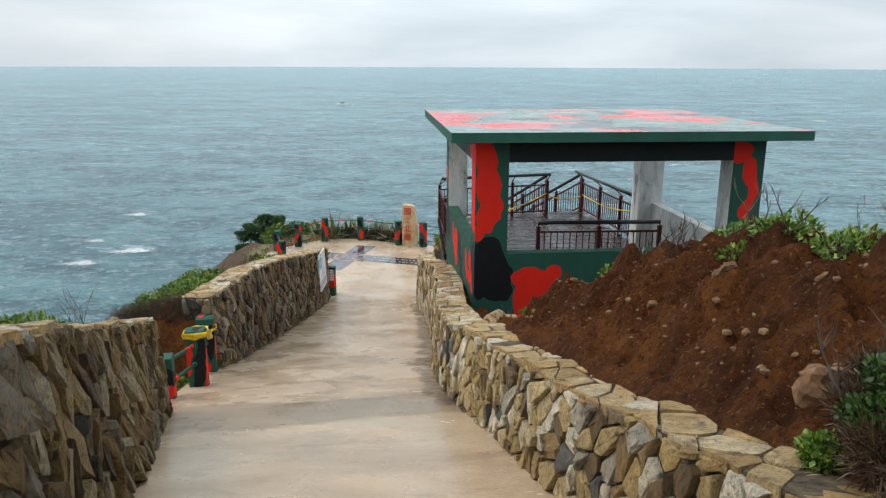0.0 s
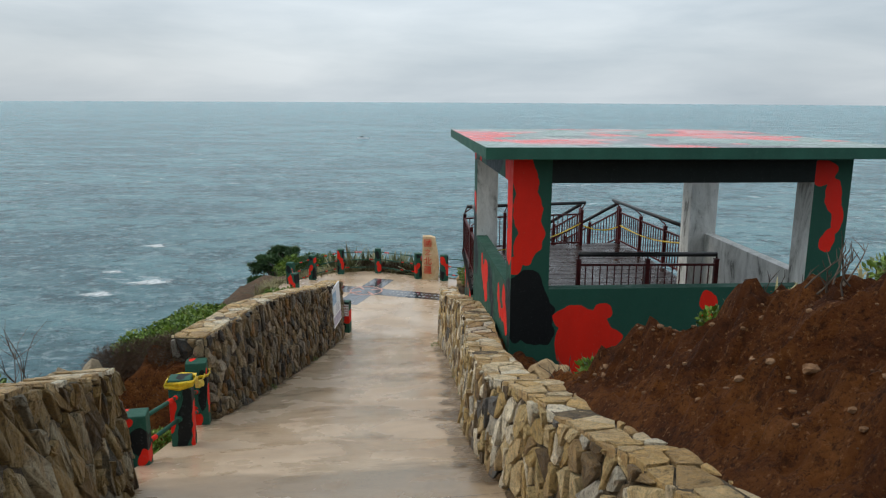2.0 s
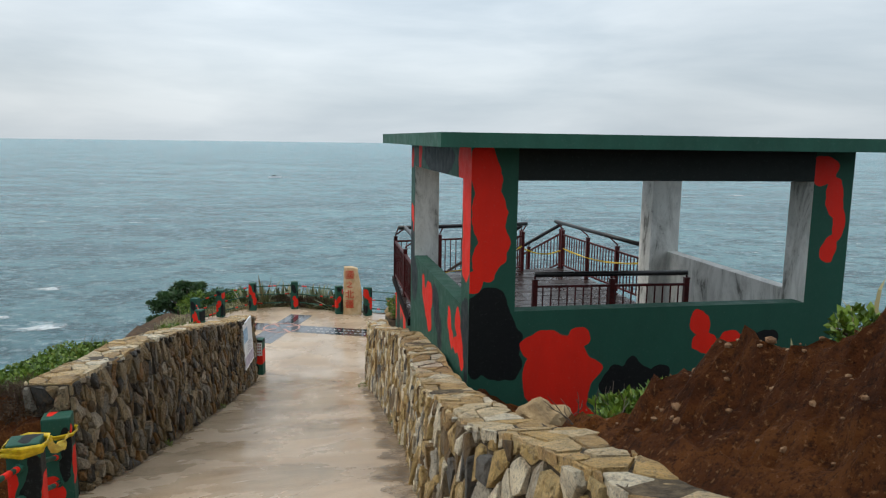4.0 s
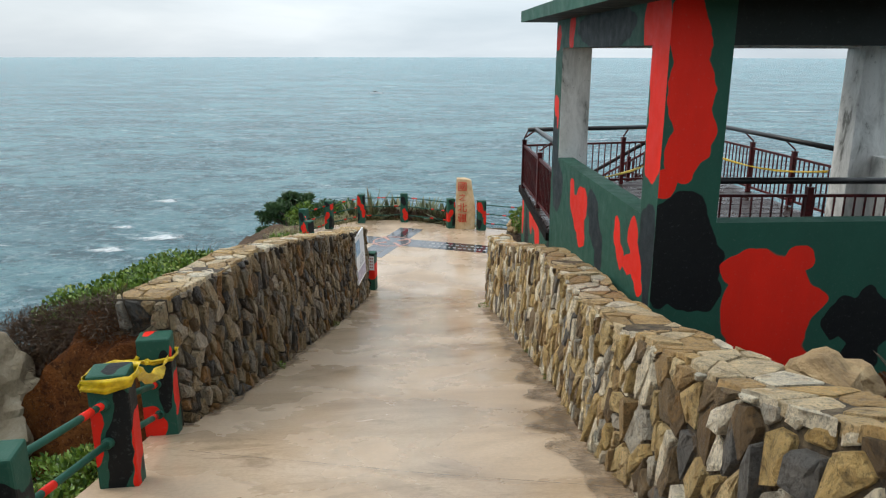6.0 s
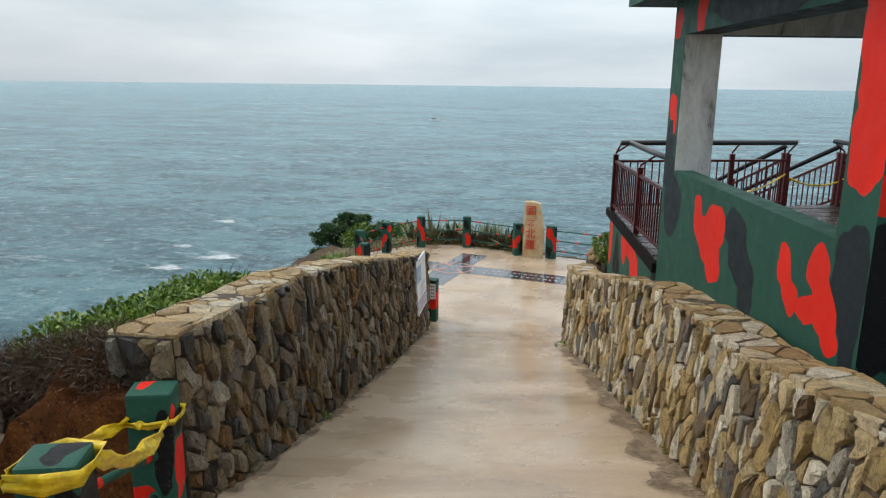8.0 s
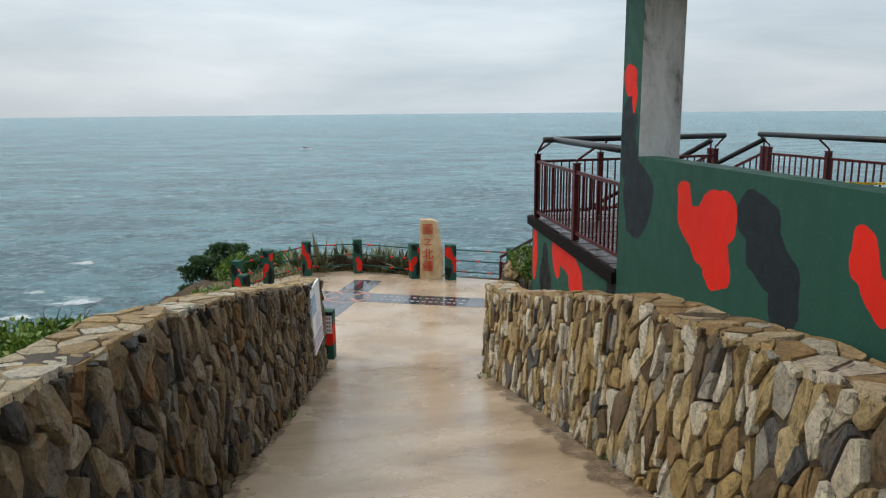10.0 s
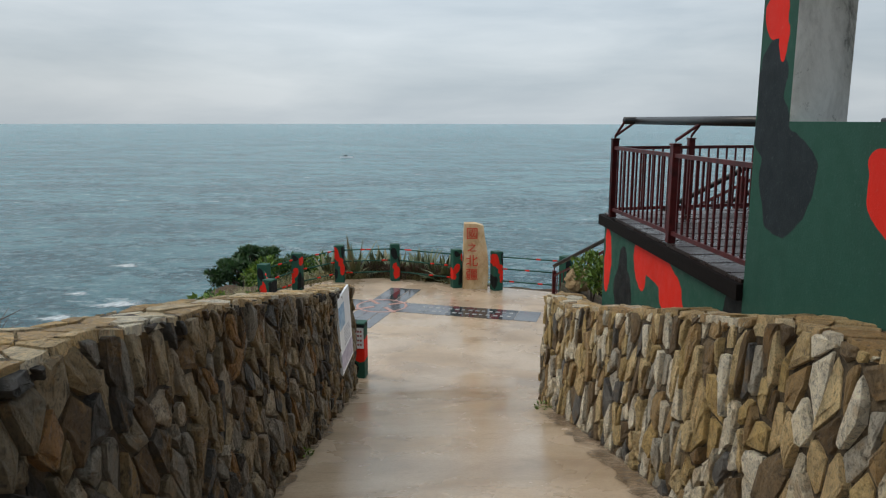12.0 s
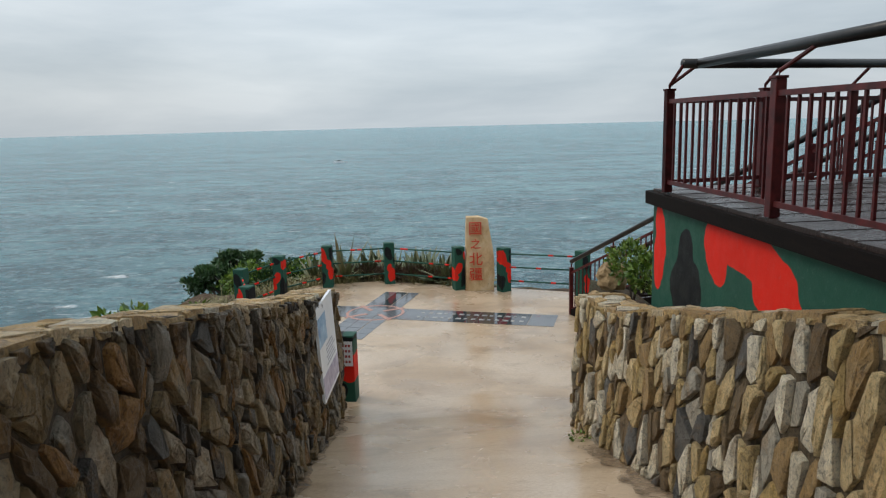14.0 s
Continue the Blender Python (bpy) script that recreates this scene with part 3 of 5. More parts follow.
path = tagged(pymesh("path", verts, faces, M_PATH, smooth=True), "wet tan concrete footpath sloping down to the sea", "path", kind="structure")
PLATFORM = [(-4.45, 24.0), (-6.6, 25.6), (-7.9, 27.6), (-7.75, 29.2), (-7.05, 30.1), (-6.05, 31.25), (-4.4, 31.6), (-2.6, 30.85), (-1.4, 30.55), (0.45, 29.9), (1.2, 27.5), (0.9, 24.0)]
platform = tagged(part("platform", prism(bmesh.new(), PLATFORM, -5.9, -5.362), M_PATH), "wet concrete viewing platform at the cliff edge", "platform", kind="structure")

# shallow construction joints across the path
for y0, y1, w in ((6.35, 7.2, 0.02), (10.75, 9.7, 0.015), (23.3, 22.2, 0.015)):
    bm = bmesh.new()
    xa, xb = line_x(LEFT_EDGE, y0) + 0.02, line_x(RIGHT, y1) - 0.03
    n = 14
    vs = []
    for i in range(n + 1):
        x, y = xa + (xb - xa) * i / n, y0 + (y1 - y0) * i / n
        y += 0.03 * noise.noise((x * 2, y0, 1))
        vs.append((bm.verts.new((x, y - w / 2, path_z(x, y) + 0.018)), bm.verts.new((x, y + w / 2, path_z(x, y) + 0.014))))
    for p, q in zip(vs, vs[1:]):
        bm.faces.new((p[0], q[0], q[1], p[1]))
    part("joint", bm, M_SILT, path)

# wet silt washed along the foot of the walls


def silt(line, y0, y1, wide, toward, seed):
    vs, fs = [], []
    n = int((y1 - y0) / 0.12)
    for i in range(n + 1):
        y = y0 + (y1 - y0) * i / n
        x = line_x(line, y)
        w = wide * (0.35 + 0.9 * abs(noise.noise((y * 0.9, seed, 0))) + 0.4 * noise.noise((y * 3.1, seed, 2)))
        for j in range(5):
            q = x + toward * (-0.05 + (0.08 + w) * j / 4)
            vs.append((q, y, path_z(q, y) + 0.022))
    for i in range(n):
        for j in range(4):
            o = i * 5 + j
            fs.append((o, o + 1, o + 6, o + 5))
    return tagged(pymesh("silt", vs, fs, M_SILT, smooth=True), "dark wet silt along the foot of the wall", "silt", kind="stuff")


silt(RIGHT, 7.5, 20.5, 0.55, -1, 3)
silt(LEFT, 12.0, 22.5, 0.22, 1, 8)

# headland sheet
xs = sorted(set(np.round(np.concatenate([np.arange(-11, -6.6, 0.22), np.arange(-6.6, -3.2, 0.08), np.arange(-3.2, 0.6, 0.22), np.arange(0.6, 4.6, 0.055), np.arange(4.6, 11, 0.22), np.arange(-60, -11, 2.0), np.arange(11, 61, 2.0)]), 3)))
yl = sorted(set(np.round(np.concatenate([np.arange(-3, 1.5, 0.22), np.arange(1.5, 10.6, 0.055), np.arange(10.6, 12.8, 0.08), np.arange(12.8, 34, 0.22), np.arange(-60, -3, 2.0), np.arange(34, 72, 2.0)]), 3)))
verts, faces = [], []
for y in yl:
    for x in xs:
        z = ground_z(x, y)
        verts.append((x, y, z))
W = len(xs)
earth = []
for j in range(len(yl) - 1):
    for i in range(W - 1):
        q = j * W + i
        faces.append((q, q + 1, q + W + 1, q + W))
        cx, cy = xs[i], yl[j]
        earth.append(1 if (cx > line_x(RIGHT, cy) and cy < 13) or (cx < -3.2 and 7 < cy < 12.4) else 0)
ground = tagged(pymesh("ground", verts, faces, [M_LAND, M_EARTH], smooth=True), "rocky headland of red earth and scrub", "ground", kind="structure")
ground.data.polygons.foreach_set("material_index", earth)

# the sea, one sheet to the horizon
SEA_Z = -30.0
bm = bmesh.new()
rad = [0.0, 60, 140, 300, 700, 1500, 3000, 4900]
rings = []
for r in rad[1:]:
    rings.append([bm.verts.new((r * math.cos(6.283185 * i / 96), r * math.sin(6.283185 * i / 96), SEA_Z)) for i in range(96)])
bm.faces.new(rings[0])
for s, t in zip(rings, rings[1:]):
    for i in range(96):
        bm.faces.new((s[i], t[i], t[(i + 1) % 96], s[(i + 1) % 96]))
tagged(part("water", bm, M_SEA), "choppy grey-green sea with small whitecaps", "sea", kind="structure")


# ---- rubble walls ----
def clip(poly, nx, ny, c):
    """Keeps the part of a polygon where nx*x + ny*y <= c."""
    out = []
    for (ax, ay), (bx, by) in zip(poly, poly[1:] + poly[:1]):
        da, db = nx * ax + ny * ay - c, nx * bx + ny * by - c
        if da <= 0:
            out.append((ax, ay))
        if (da < 0 < db) or (db < 0 < da):
            t = da / (da - db)
            out.append((ax + (bx - ax) * t, ay + (by - ay) * t))
    return out


def cells(width, height, long, short, lean, rng, vary=0.5, grow=None):
    """Irregular stones that fill a rectangle: Voronoi cells, drawn out along a leaning axis, larger and smaller mixed."""
    a = radians(lean)
    ca, sa = math.cos(a), math.sin(a)
    fw = lambda u, w: ((u * ca + w * sa) / short, (-u * sa + w * ca) / long)
    bk = lambda p, q: (p * short * ca - q * long * sa, p * short * sa + q * long * ca)
    area = long * short
    seeds = []
    drift = rng.uniform(0, 50)

    def bend(u, w):
        """Drifts the joints sideways, less towards the rims of the rectangle."""
        rim = min(1.0, 6 * max(0.0, min(u, width - u)) / width, 6 * max(0.0, min(w, height - w)) / height)
        du = noise.noise((u / (2.2 * short), w / (2.2 * short), drift)) * 0.62 + noise.noise((u / (0.8 * short), w / (0.8 * short), drift)) * 0.22
        dw = noise.noise((u / (2.2 * short), w / (2.2 * short), drift + 9)) * 0.62
        return u + du * short * rim, w + dw * short * rim

    tries = int(width * height / area * 9)
    for _ in range(tries):
        u, w = rng.uniform(-short, width + short), rng.uniform(-long * 0.6, height + long * 0.6)
        p = fw(u, w)
        need = rng.uniform(1 - vary, 1 + vary * 0.5) * 0.78 * (grow(u) if grow else 1.0)
        if all((p[0] - s[0]) ** 2 + (p[1] - s[1]) ** 2 > need * need for s in seeds):
            seeds.append(p)
    sd = np.array(seeds)
    out = []
    for i, s in enumerate(seeds):
        d = np.hypot(sd[:, 0] - s[0], sd[:, 1] - s[1])
        poly = [(s[0] - 2.2, s[1] - 2.2), (s[0] + 2.2, s[1] - 2.2), (s[0] + 2.2, s[1] + 2.2), (s[0] - 2.2, s[1] + 2.2)]
        for j in np.argsort(d)[1:22]:
            o = seeds[j]
            nx, ny = o[0] - s[0], o[1] - s[1]
            poly = clip(poly, nx, ny, (o[0] ** 2 + o[1] ** 2 - s[0] ** 2 - s[1] ** 2) / 2)
            if len(poly) < 3:
                break
        if len(poly) < 3:
            continue
        poly = [bk(*p) for p in poly]
        for nx, ny, c in ((-1, 0, 0), (1, 0, width), (0, -1, 0), (0, 1, height)):
            if len(poly) >= 3:
                poly = clip(poly, nx, ny, c)
        if len(poly) >= 3:
            ar = 0.5 * abs(sum(p[0] * q[1] - q[0] * p[1] for p, q in zip(poly, poly[1:] + poly[:1])))
            if ar > 0.0016:
                out.append([bend(*p) for p in poly])
    return out


def stone_geometry(poly, place, rng, proud, gap, flat, tilt):
    """One stone: its outline shrunk to leave the joint and broken at the corners, with a tilted, hackly face of facets."""
    cx, cy = sum(p[0] for p in poly) / len(poly), sum(p[1] for p in poly) / len(poly)
    pts = []
    n = len(poly)
    for i in range(n):
        o, p, q = poly[i - 1], poly[i], poly[(i + 1) % n]
        k1, k2 = rng.uniform(0.03, 0.16), rng.uniform(0.03, 0.16)
        pts.append((p[0] + (o[0] - p[0]) * k1, p[1] + (o[1] - p[1]) * k1))
        if n < 7:
            pts.append((p[0] + (q[0] - p[0]) * k2, p[1] + (q[1] - p[1]) * k2))
    n = len(pts)
    size = max(math.hypot(u - cx, w - cy) for u, w in pts)
    tu, tw = tilt * rng.uniform(-0.30, 0.30), tilt * rng.uniform(-0.22, 0.22)
    h = proud * rng.uniform(0.25, 1.9)
    joint = gap * rng.uniform(0.5, 1.7)
    rough = tilt * min(0.014, 0.10 * size)
    if flat:
        tu, tw, rough, h = tu * 0.15, tw * 0.15, 0.004, proud * rng.uniform(0.3, 1.3)
    verts = []
    for depth, shrink in ((-0.05, 1.0), (h, 0.95), (h, 0.58)):
        for u, w in pts:
            du, dw = u - cx, w - cy
            L = math.hypot(du, dw) + 1e-6
            f = max(0.3, (L - joint) / L) * shrink * rng.uniform(0.95, 1.03)
            d = depth
            if shrink < 1:
                d = max(0.004, depth + (tu * du + tw * dw) * shrink + rng.uniform(-rough, rough) + (0.3 * proud if shrink < 0.6 else 0.0))
            verts.append(place(cx + du * f, cy + dw * f, d))
    verts.append(place(cx + rng.uniform(-0.2, 0.2) * size, cy + rng.uniform(-0.2, 0.2) * size, max(0.006, h + 0.3 * proud + rng.uniform(-rough, rough))))
    faces = []
    for i in range(n):
        j = (i + 1) % n
        faces.append((i, j, n + j, n + i))
        faces.append((n + i, n + j, 2 * n + j, 2 * n + i))
        faces.append((2 * n + i, 2 * n + j, 3 * n))
    return verts, faces


def lay_stones(parent, polys, place, rng, proud, gap, mats, limit, nearest=None, name="stone", flat=False, tilt=1.0):
    """Stones as pieces of their wall: the first ones singly, the rest joined in one part."""
    if nearest:
        polys = sorted(polys, key=lambda p: abs(sum(q[0] for q in p) / len(p) - nearest))
    rest_v, rest_f = [], []
    for i, poly in enumerate(polys):
        v, f = stone_geometry(poly, place, rng, proud, gap, flat, tilt)
        if i < limit:
            origin = sum((Vector(q) for q in v), Vector()) / len(v)
            ob = pymesh(name, [Vector(q) - origin for q in v], f, mats[0], parent)
            ob.location = origin
        else:
            o = len(rest_v)
            rest_v += v
            rest_f += [tuple(q + o for q in t) for t in f]
    if rest_v:
        ob = pymesh("small_stones", rest_v, rest_f, mats[1], parent)
        tagged(ob, "irregular rubble stones set in dark mortar", kind="stuff")


def rubble_wall(name, line, top, side, thick, size, lean, mats, label, seed, limit, near_y, cap_size=0.29, grow=None, gap=0.009, ends=(True, True), batter=0.07, proud=0.030, tilt=1.0):
    """A mortared rubble wall along a line. side: +1 where its body lies to the right of the path's face, -1 to the left."""
    rng = random.Random(seed)
    pts = np.array(line, float)
    seg = np.hypot(*np.diff(pts, axis=0).T)
    arc = np.concatenate([[0], np.cumsum(seg)])
    L = float(arc[-1])

    def at(u):
        x, y = float(np.interp(u, arc, pts[:, 0])), float(np.interp(u, arc, pts[:, 1]))
        e = 0.5
        x0, y0 = np.interp(max(0, u - e), arc, pts[:, 0]), np.interp(max(0, u - e), arc, pts[:, 1])
        x1, y1 = np.interp(min(L, u + e), arc, pts[:, 0]), np.interp(min(L, u + e), arc, pts[:, 1])
        d = math.hypot(x1 - x0, y1 - y0)
        return x, y, (y1 - y0) / d * side, -(x1 - x0) / d * side

    H = float(np.mean([top_z(top, at(u)[1]) - path_z(*at(u)[:2]) for u in np.linspace(0, L, 20)]))

    def face(u, w, d):
        x, y, nx, ny = at(u)
        base = path_z(x, y) - 0.12
        z = base + (top_z(top, y) + 0.012 * math.sin(u * 3.1) + 0.01 * math.sin(u * 7.7) - base) * w / H
        off = batter * w / H - d
        return (x + nx * off, y + ny * off, z)

    def cap(u, t, d):
        x, y, nx, ny = at(u)
        s = batter - 0.02 + t
        return (x + nx * s, y + ny * s, top_z(top, y) + 0.012 * math.sin(u * 3.1) + 0.01 * math.sin(u * 7.7) + d + 0.006)

    core_v, core_f = [], []
    us = np.linspace(0, L, max(12, int(L / 0.35)))
    for u in us:
        x, y, nx, ny = at(u)
        zb, zt = path_z(x, y) - 0.6, top_z(top, y)
        for off, z in ((0, zb), (batter, zt), (thick, zt), (thick, zb - 0.6)):
            core_v.append((x + nx * off, y + ny * off, z))
    for i in range(len(us) - 1):
        for k2 in range(4):
            a, b = i * 4 + k2, i * 4 + (k2 + 1) % 4
            core_f.append((a, b, b + 4, a + 4) if side < 0 else (b, a, a + 4, b + 4))
    core_f += [(0, 1, 2, 3), tuple(range(len(core_v) - 4, len(core_v)))]
    wall = pymesh(name, core_v, core_f, [M_MORTAR_T if side > 0 else M_MORTAR, M_MORTAR_T])
    for f in wall.data.polygons:
        f.material_index = 1 if f.normal.z > 0.7 else 0
    tagged(wall, label, "wall", kind="structure")
    near_u = float(np.interp(near_y, pts[:, 1], arc))
    polys = cells(L, H, size[1], size[0], lean, rng, 0.72, (lambda u: grow(at(min(max(u, 0), L))[1])) if grow else None)
    lay_stones(wall, polys, face, rng, proud, gap, mats, limit, near_u, tilt=tilt)
    flags = cells(L, thick - batter + 0.03, cap_size * 0.8, cap_size, 20, rng, 0.4)
    lay_stones(wall, flags, cap, rng, 0.014, 0.005, (M_PALE, M_PALE_I), 90, near_u, "cap_stone", True)
    for which, u in zip(ends, (0.0, L)):
        if not which:
            continue
        x, y, nx, ny = at(u)
        dx, dy = (ny * side, -nx * side) if u == 0 else (-ny * side, nx * side)
        dx, dy = (-dx, -dy) if (u == 0) == (dy > 0) else (dx, dy)
        zb = path_z(x, y) - 0.25

        def end_face(t, w, d, x=x, y=y, nx=nx, ny=ny, dx=dx, dy=dy, zb=zb):
            off = t + batter * (1 - t / thick) * w / (top_z(top, y) - zb)
            return (x + nx * off + dx * d, y + ny * off + dy * d, zb + w)

        lay_stones(wall, cells(thick, top_z(top, y) - zb, 0.34, 0.26, 12, rng), end_face, rng, 0.04, 0.011, mats, 40)
    return wall


rubble_wall("wall_right", RIGHT, RIGHT_TOP, 1, 0.50, (0.18, 0.29), 14, (M_TAN, M_TAN_I), "tan and grey rubble stone wall along the path", 5, 290, 12.5, grow=lambda y: 1.45 - 0.40 * smooth(6, 17, y), gap=0.012, ends=(False, True), proud=0.024, tilt=0.7)
rubble_wall("wall_left", LEFT, LEFT_TOP, -1, 0.55, (0.19, 0.30), 12, (M_BROWN, M_BROWN_I), "brown rubble stone wall on the seaward side, darkened for shade", 8, 290, 14.0, grow=lambda y: 1.35 - 0.30 * smooth(14, 20, y), gap=0.014, proud=0.032, tilt=0.85)
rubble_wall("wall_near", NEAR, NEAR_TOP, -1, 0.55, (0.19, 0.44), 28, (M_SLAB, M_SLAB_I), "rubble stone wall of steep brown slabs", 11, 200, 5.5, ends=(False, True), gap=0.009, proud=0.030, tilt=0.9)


# ---- pavilion ----
PAV = pose(0.74, 12.0, 0, 0, 0, 8.0)
PU, PV = 5.0, 4.75
SILL, HEAD, ROOF0, ROOF1, DECK_Z = -0.86, 0.70, 1.08, 1.24, -2.08
FOOT = -3.4
FRONT_RED = [(0.16, 0.8, 0.2, 0.4), (0.22, 0.3, 0.22, 0.45), (0.33, -0.05, 0.16, 0.28), (0.2, -0.25, 0.18, 0.25), (0.05, -0.5, 0.1, 0.15), (1.15, -1.75, 0.48, 0.6), (1.42, -1.2, 0.17, 0.14), (0.9, -1.3, 0.28, 0.2), (1.5, -1.62, 0.2, 0.18), (1.15, -2.3, 0.5, 0.4)]
FRONT_RED += [(3.0, -1.08, 0.13, 0.16), (3.08, -1.33, 0.15, 0.13), (3.25, -1.40, 0.18, 0.12), (3.42, -1.34, 0.18, 0.13), (3.5, -1.55, 0.13, 0.18), (3.40, -1.75, 0.14, 0.16), (3.32, -1.95, 0.12, 0.13), (4.5, 0.85, 0.3, 0.16), (4.75, 0.5, 0.15, 0.3), (4.85, 0.15, 0.13, 0.25), (4.75, -0.2, 0.14, 0.2)]
FRONT_BLACK = [(0.25, -0.85, 0.26, 0.3), (0.35, -1.2, 0.33, 0.35), (0.42, -1.55, 0.28, 0.22), (0.08, -1.2, 0.2, 0.5), (1.85, -1.8, 0.14, 0.2), (2.15, -1.85, 0.28, 0.3), (2.1, -1.62, 0.12, 0.14), (2.5, -1.72, 0.13, 0.12), (2.1, -2.3, 0.2, 0.3), (3.95, -1.3, 0.2, 0.14), (4.0, -1.75, 0.2, 0.14)]
SIDE_RED = [(1.15, -1.22, 0.16, 0.2), (1.02, -1.42, 0.16, 0.16), (0.62, -1.15, 0.16, 0.22), (0.5, -1.4, 0.2, 0.22), (0.75, -1.47, 0.16, 0.1), (0.4, -1.55, 0.14, 0.14), (3.30, -1.24, 0.16, 0.22), (3.06, -1.36, 0.28, 0.22), (2.75, -1.24, 0.30, 0.27), (2.75, -1.58, 0.24, 0.20), (3.0, -1.5, 0.2, 0.16), (0.5, 0.9, 0.25, 0.3), (3.75, 0.9, 0.18, 0.25), (4.55, -0.1, 0.16, 0.16), (4.45, -0.28, 0.08, 0.14), (4.58, 0.82, 0.14, 0.2), (0.2, 0.5, 0.25, 0.8), (0.2, -0.2, 0.22, 0.35)]
SIDE_BLACK = [(0.2, -1.1, 0.26, 0.4), (0.12, -1.5, 0.14, 0.3), (2.2, -1.18, 0.30, 0.20), (2.08, -1.42, 0.26, 0.28), (1.85, -1.62, 0.20, 0.28), (2.2, 0.9, 1.3, 0.24), (4.3, -1.3, 0.36, 0.42), (4.55, -0.6, 0.2, 0.4), (4.5, -0.9, 0.26, 0.3)]
BASE_RED = [(8.8, -2.7, 0.16, 0.5), (7.4, -2.45, 0.26, 0.34), (6.9, -2.36, 0.45, 0.22), (6.4, -2.55, 0.36, 0.3), (6.2, -2.9, 0.34, 0.4)]
BASE_BLACK = [(8.05, -3.0, 0.42, 0.38), (8.1, -2.68, 0.2, 0.34), (4.85, -2.4, 0.3, 0.25)]
M_FRONT = camo_material("front_camouflage", "u", FRONT_RED, FRONT_BLACK)
M_SIDE = camo_material("side_camouflage", "v", SIDE_RED, SIDE_BLACK, (0.020, 0.074, 0.052), (0.014, 0.020, 0.024))
M_BASE = camo_material("base_camouflage", "v", BASE_RED, BASE_BLACK)


def box_sides(bm, lo, hi, outer):
    """A bevelled box whose faces take the material of the side they look to: a dict of (axis, sign) to index, white elsewhere."""
    box(bm, lo, hi)
    bm.normal_update()
    lo, hi = Vector(lo), Vector(hi)
    for f in bm.faces:
        c = f.calc_center_median()
        if all(lo[i] - 0.02 <= c[i] <= hi[i] + 0.02 for i in range(3)):
            n = f.normal
            ax = max(range(3), key=lambda i: abs(n[i]))
            f.material_index = outer.get((ax, 1 if n[ax] > 0 else -1), 0)
    return bm


pav = tagged(empty("pavilion", PAV), "concrete lookout pavilion painted in green, red and black camouflage", "pavilion")
MATS = [M_WHITE, M_FRONT, M_SIDE, M_EDGE, M_DARK]
FR, LF, TP = (1, -1), (0, -1), (2, 1)
CW, CD = 0.56, 0.45
part("column", box_sides(bmesh.new(), (0, 0, FOOT), (CW, CD, ROOF0), {FR: 1, LF: 2, (0, 1): 1, (1, 1): 2}), MATS, pav)
part("column", box_sides(bmesh.new(), (PU - CW, 0, FOOT), (PU, CD, ROOF0), {FR: 1, (0, 1): 3}), MATS, pav)
part("column", box_sides(bmesh.new(), (0, PV - CD, FOOT), (0.42, PV, ROOF0), {LF: 2, (1, 1): 2}), MATS, pav)
part("column", box_sides(bmesh.new(), (PU - CW, PV - CD, FOOT), (PU, PV, ROOF0), {(0, 1): 3, (1, 1): 3}), MATS, pav)
part("parapet", box_sides(bmesh.new(), (CW, 0.0, FOOT), (PU - CW, 0.22, SILL), {FR: 1, TP: 3}), MATS, pav)
part("parapet", box_sides(bmesh.new(), (0.0, CD, FOOT), (0.22, PV - CD, SILL), {LF: 2, TP: 3}), MATS, pav)
part("parapet", box_sides(bmesh.new(), (PU - 0.22, CD, FOOT), (PU - 0.01, PV - CD, SILL), {(0, 1): 3}), MATS, pav)
# front beam, beam undersides and roof soffit take the near-black colour
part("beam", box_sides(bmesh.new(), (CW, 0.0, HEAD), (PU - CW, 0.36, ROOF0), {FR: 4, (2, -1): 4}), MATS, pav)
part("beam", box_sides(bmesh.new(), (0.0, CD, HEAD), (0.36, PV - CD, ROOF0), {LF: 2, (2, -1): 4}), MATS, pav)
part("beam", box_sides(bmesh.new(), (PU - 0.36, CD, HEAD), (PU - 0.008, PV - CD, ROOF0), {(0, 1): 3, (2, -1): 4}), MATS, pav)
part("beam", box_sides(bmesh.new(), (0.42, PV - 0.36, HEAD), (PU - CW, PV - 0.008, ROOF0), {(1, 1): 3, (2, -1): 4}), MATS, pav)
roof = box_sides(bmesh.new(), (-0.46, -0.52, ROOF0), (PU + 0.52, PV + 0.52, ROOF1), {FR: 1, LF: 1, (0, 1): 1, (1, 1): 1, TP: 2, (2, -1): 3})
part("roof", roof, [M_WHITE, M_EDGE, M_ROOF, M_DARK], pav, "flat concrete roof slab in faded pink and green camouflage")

# ---- deck behind the pavilion ----
INV = PAV.inverted()


def loc(x, y):
    v = INV @ Vector((x, y, 0))
    return v.x, v.y


deck = tagged(empty("deck", PAV), "wet dark timber deck on a camouflage-painted base", "deck")
C_FL, C_FR, C_A, C_B = loc(-0.28, 20.97), loc(4.25, 22.2), loc(2.85, 21.75), loc(3.95, 22.1)
n_plank = 72
v0 = 0.22
for i in range(n_plank):
    va, vb = v0 + (9.9 - v0) * i / n_plank, v0 + (9.9 - v0) * (i + 1) / n_plank - 0.012
    ul = 0.22 if va < PV else (C_FL[0] * (va - PV) / (C_FL[1] - PV))
    ur = PU - 0.24
    # far edge runs aslant
    slope = (C_FR[1] - C_FL[1]) / (C_FR[0] - C_FL[0])
    if vb > C_FL[1]:
        ul = C_FL[0] + (vb - C_FL[1]) / slope
    if ul < ur - 0.3:
        part("plank", box(bmesh.new(), (ul, va, DECK_Z - 0.035), (ur, vb, DECK_Z - 0.002 * (i % 3))), M_DECK, deck)
bm = bmesh.new()
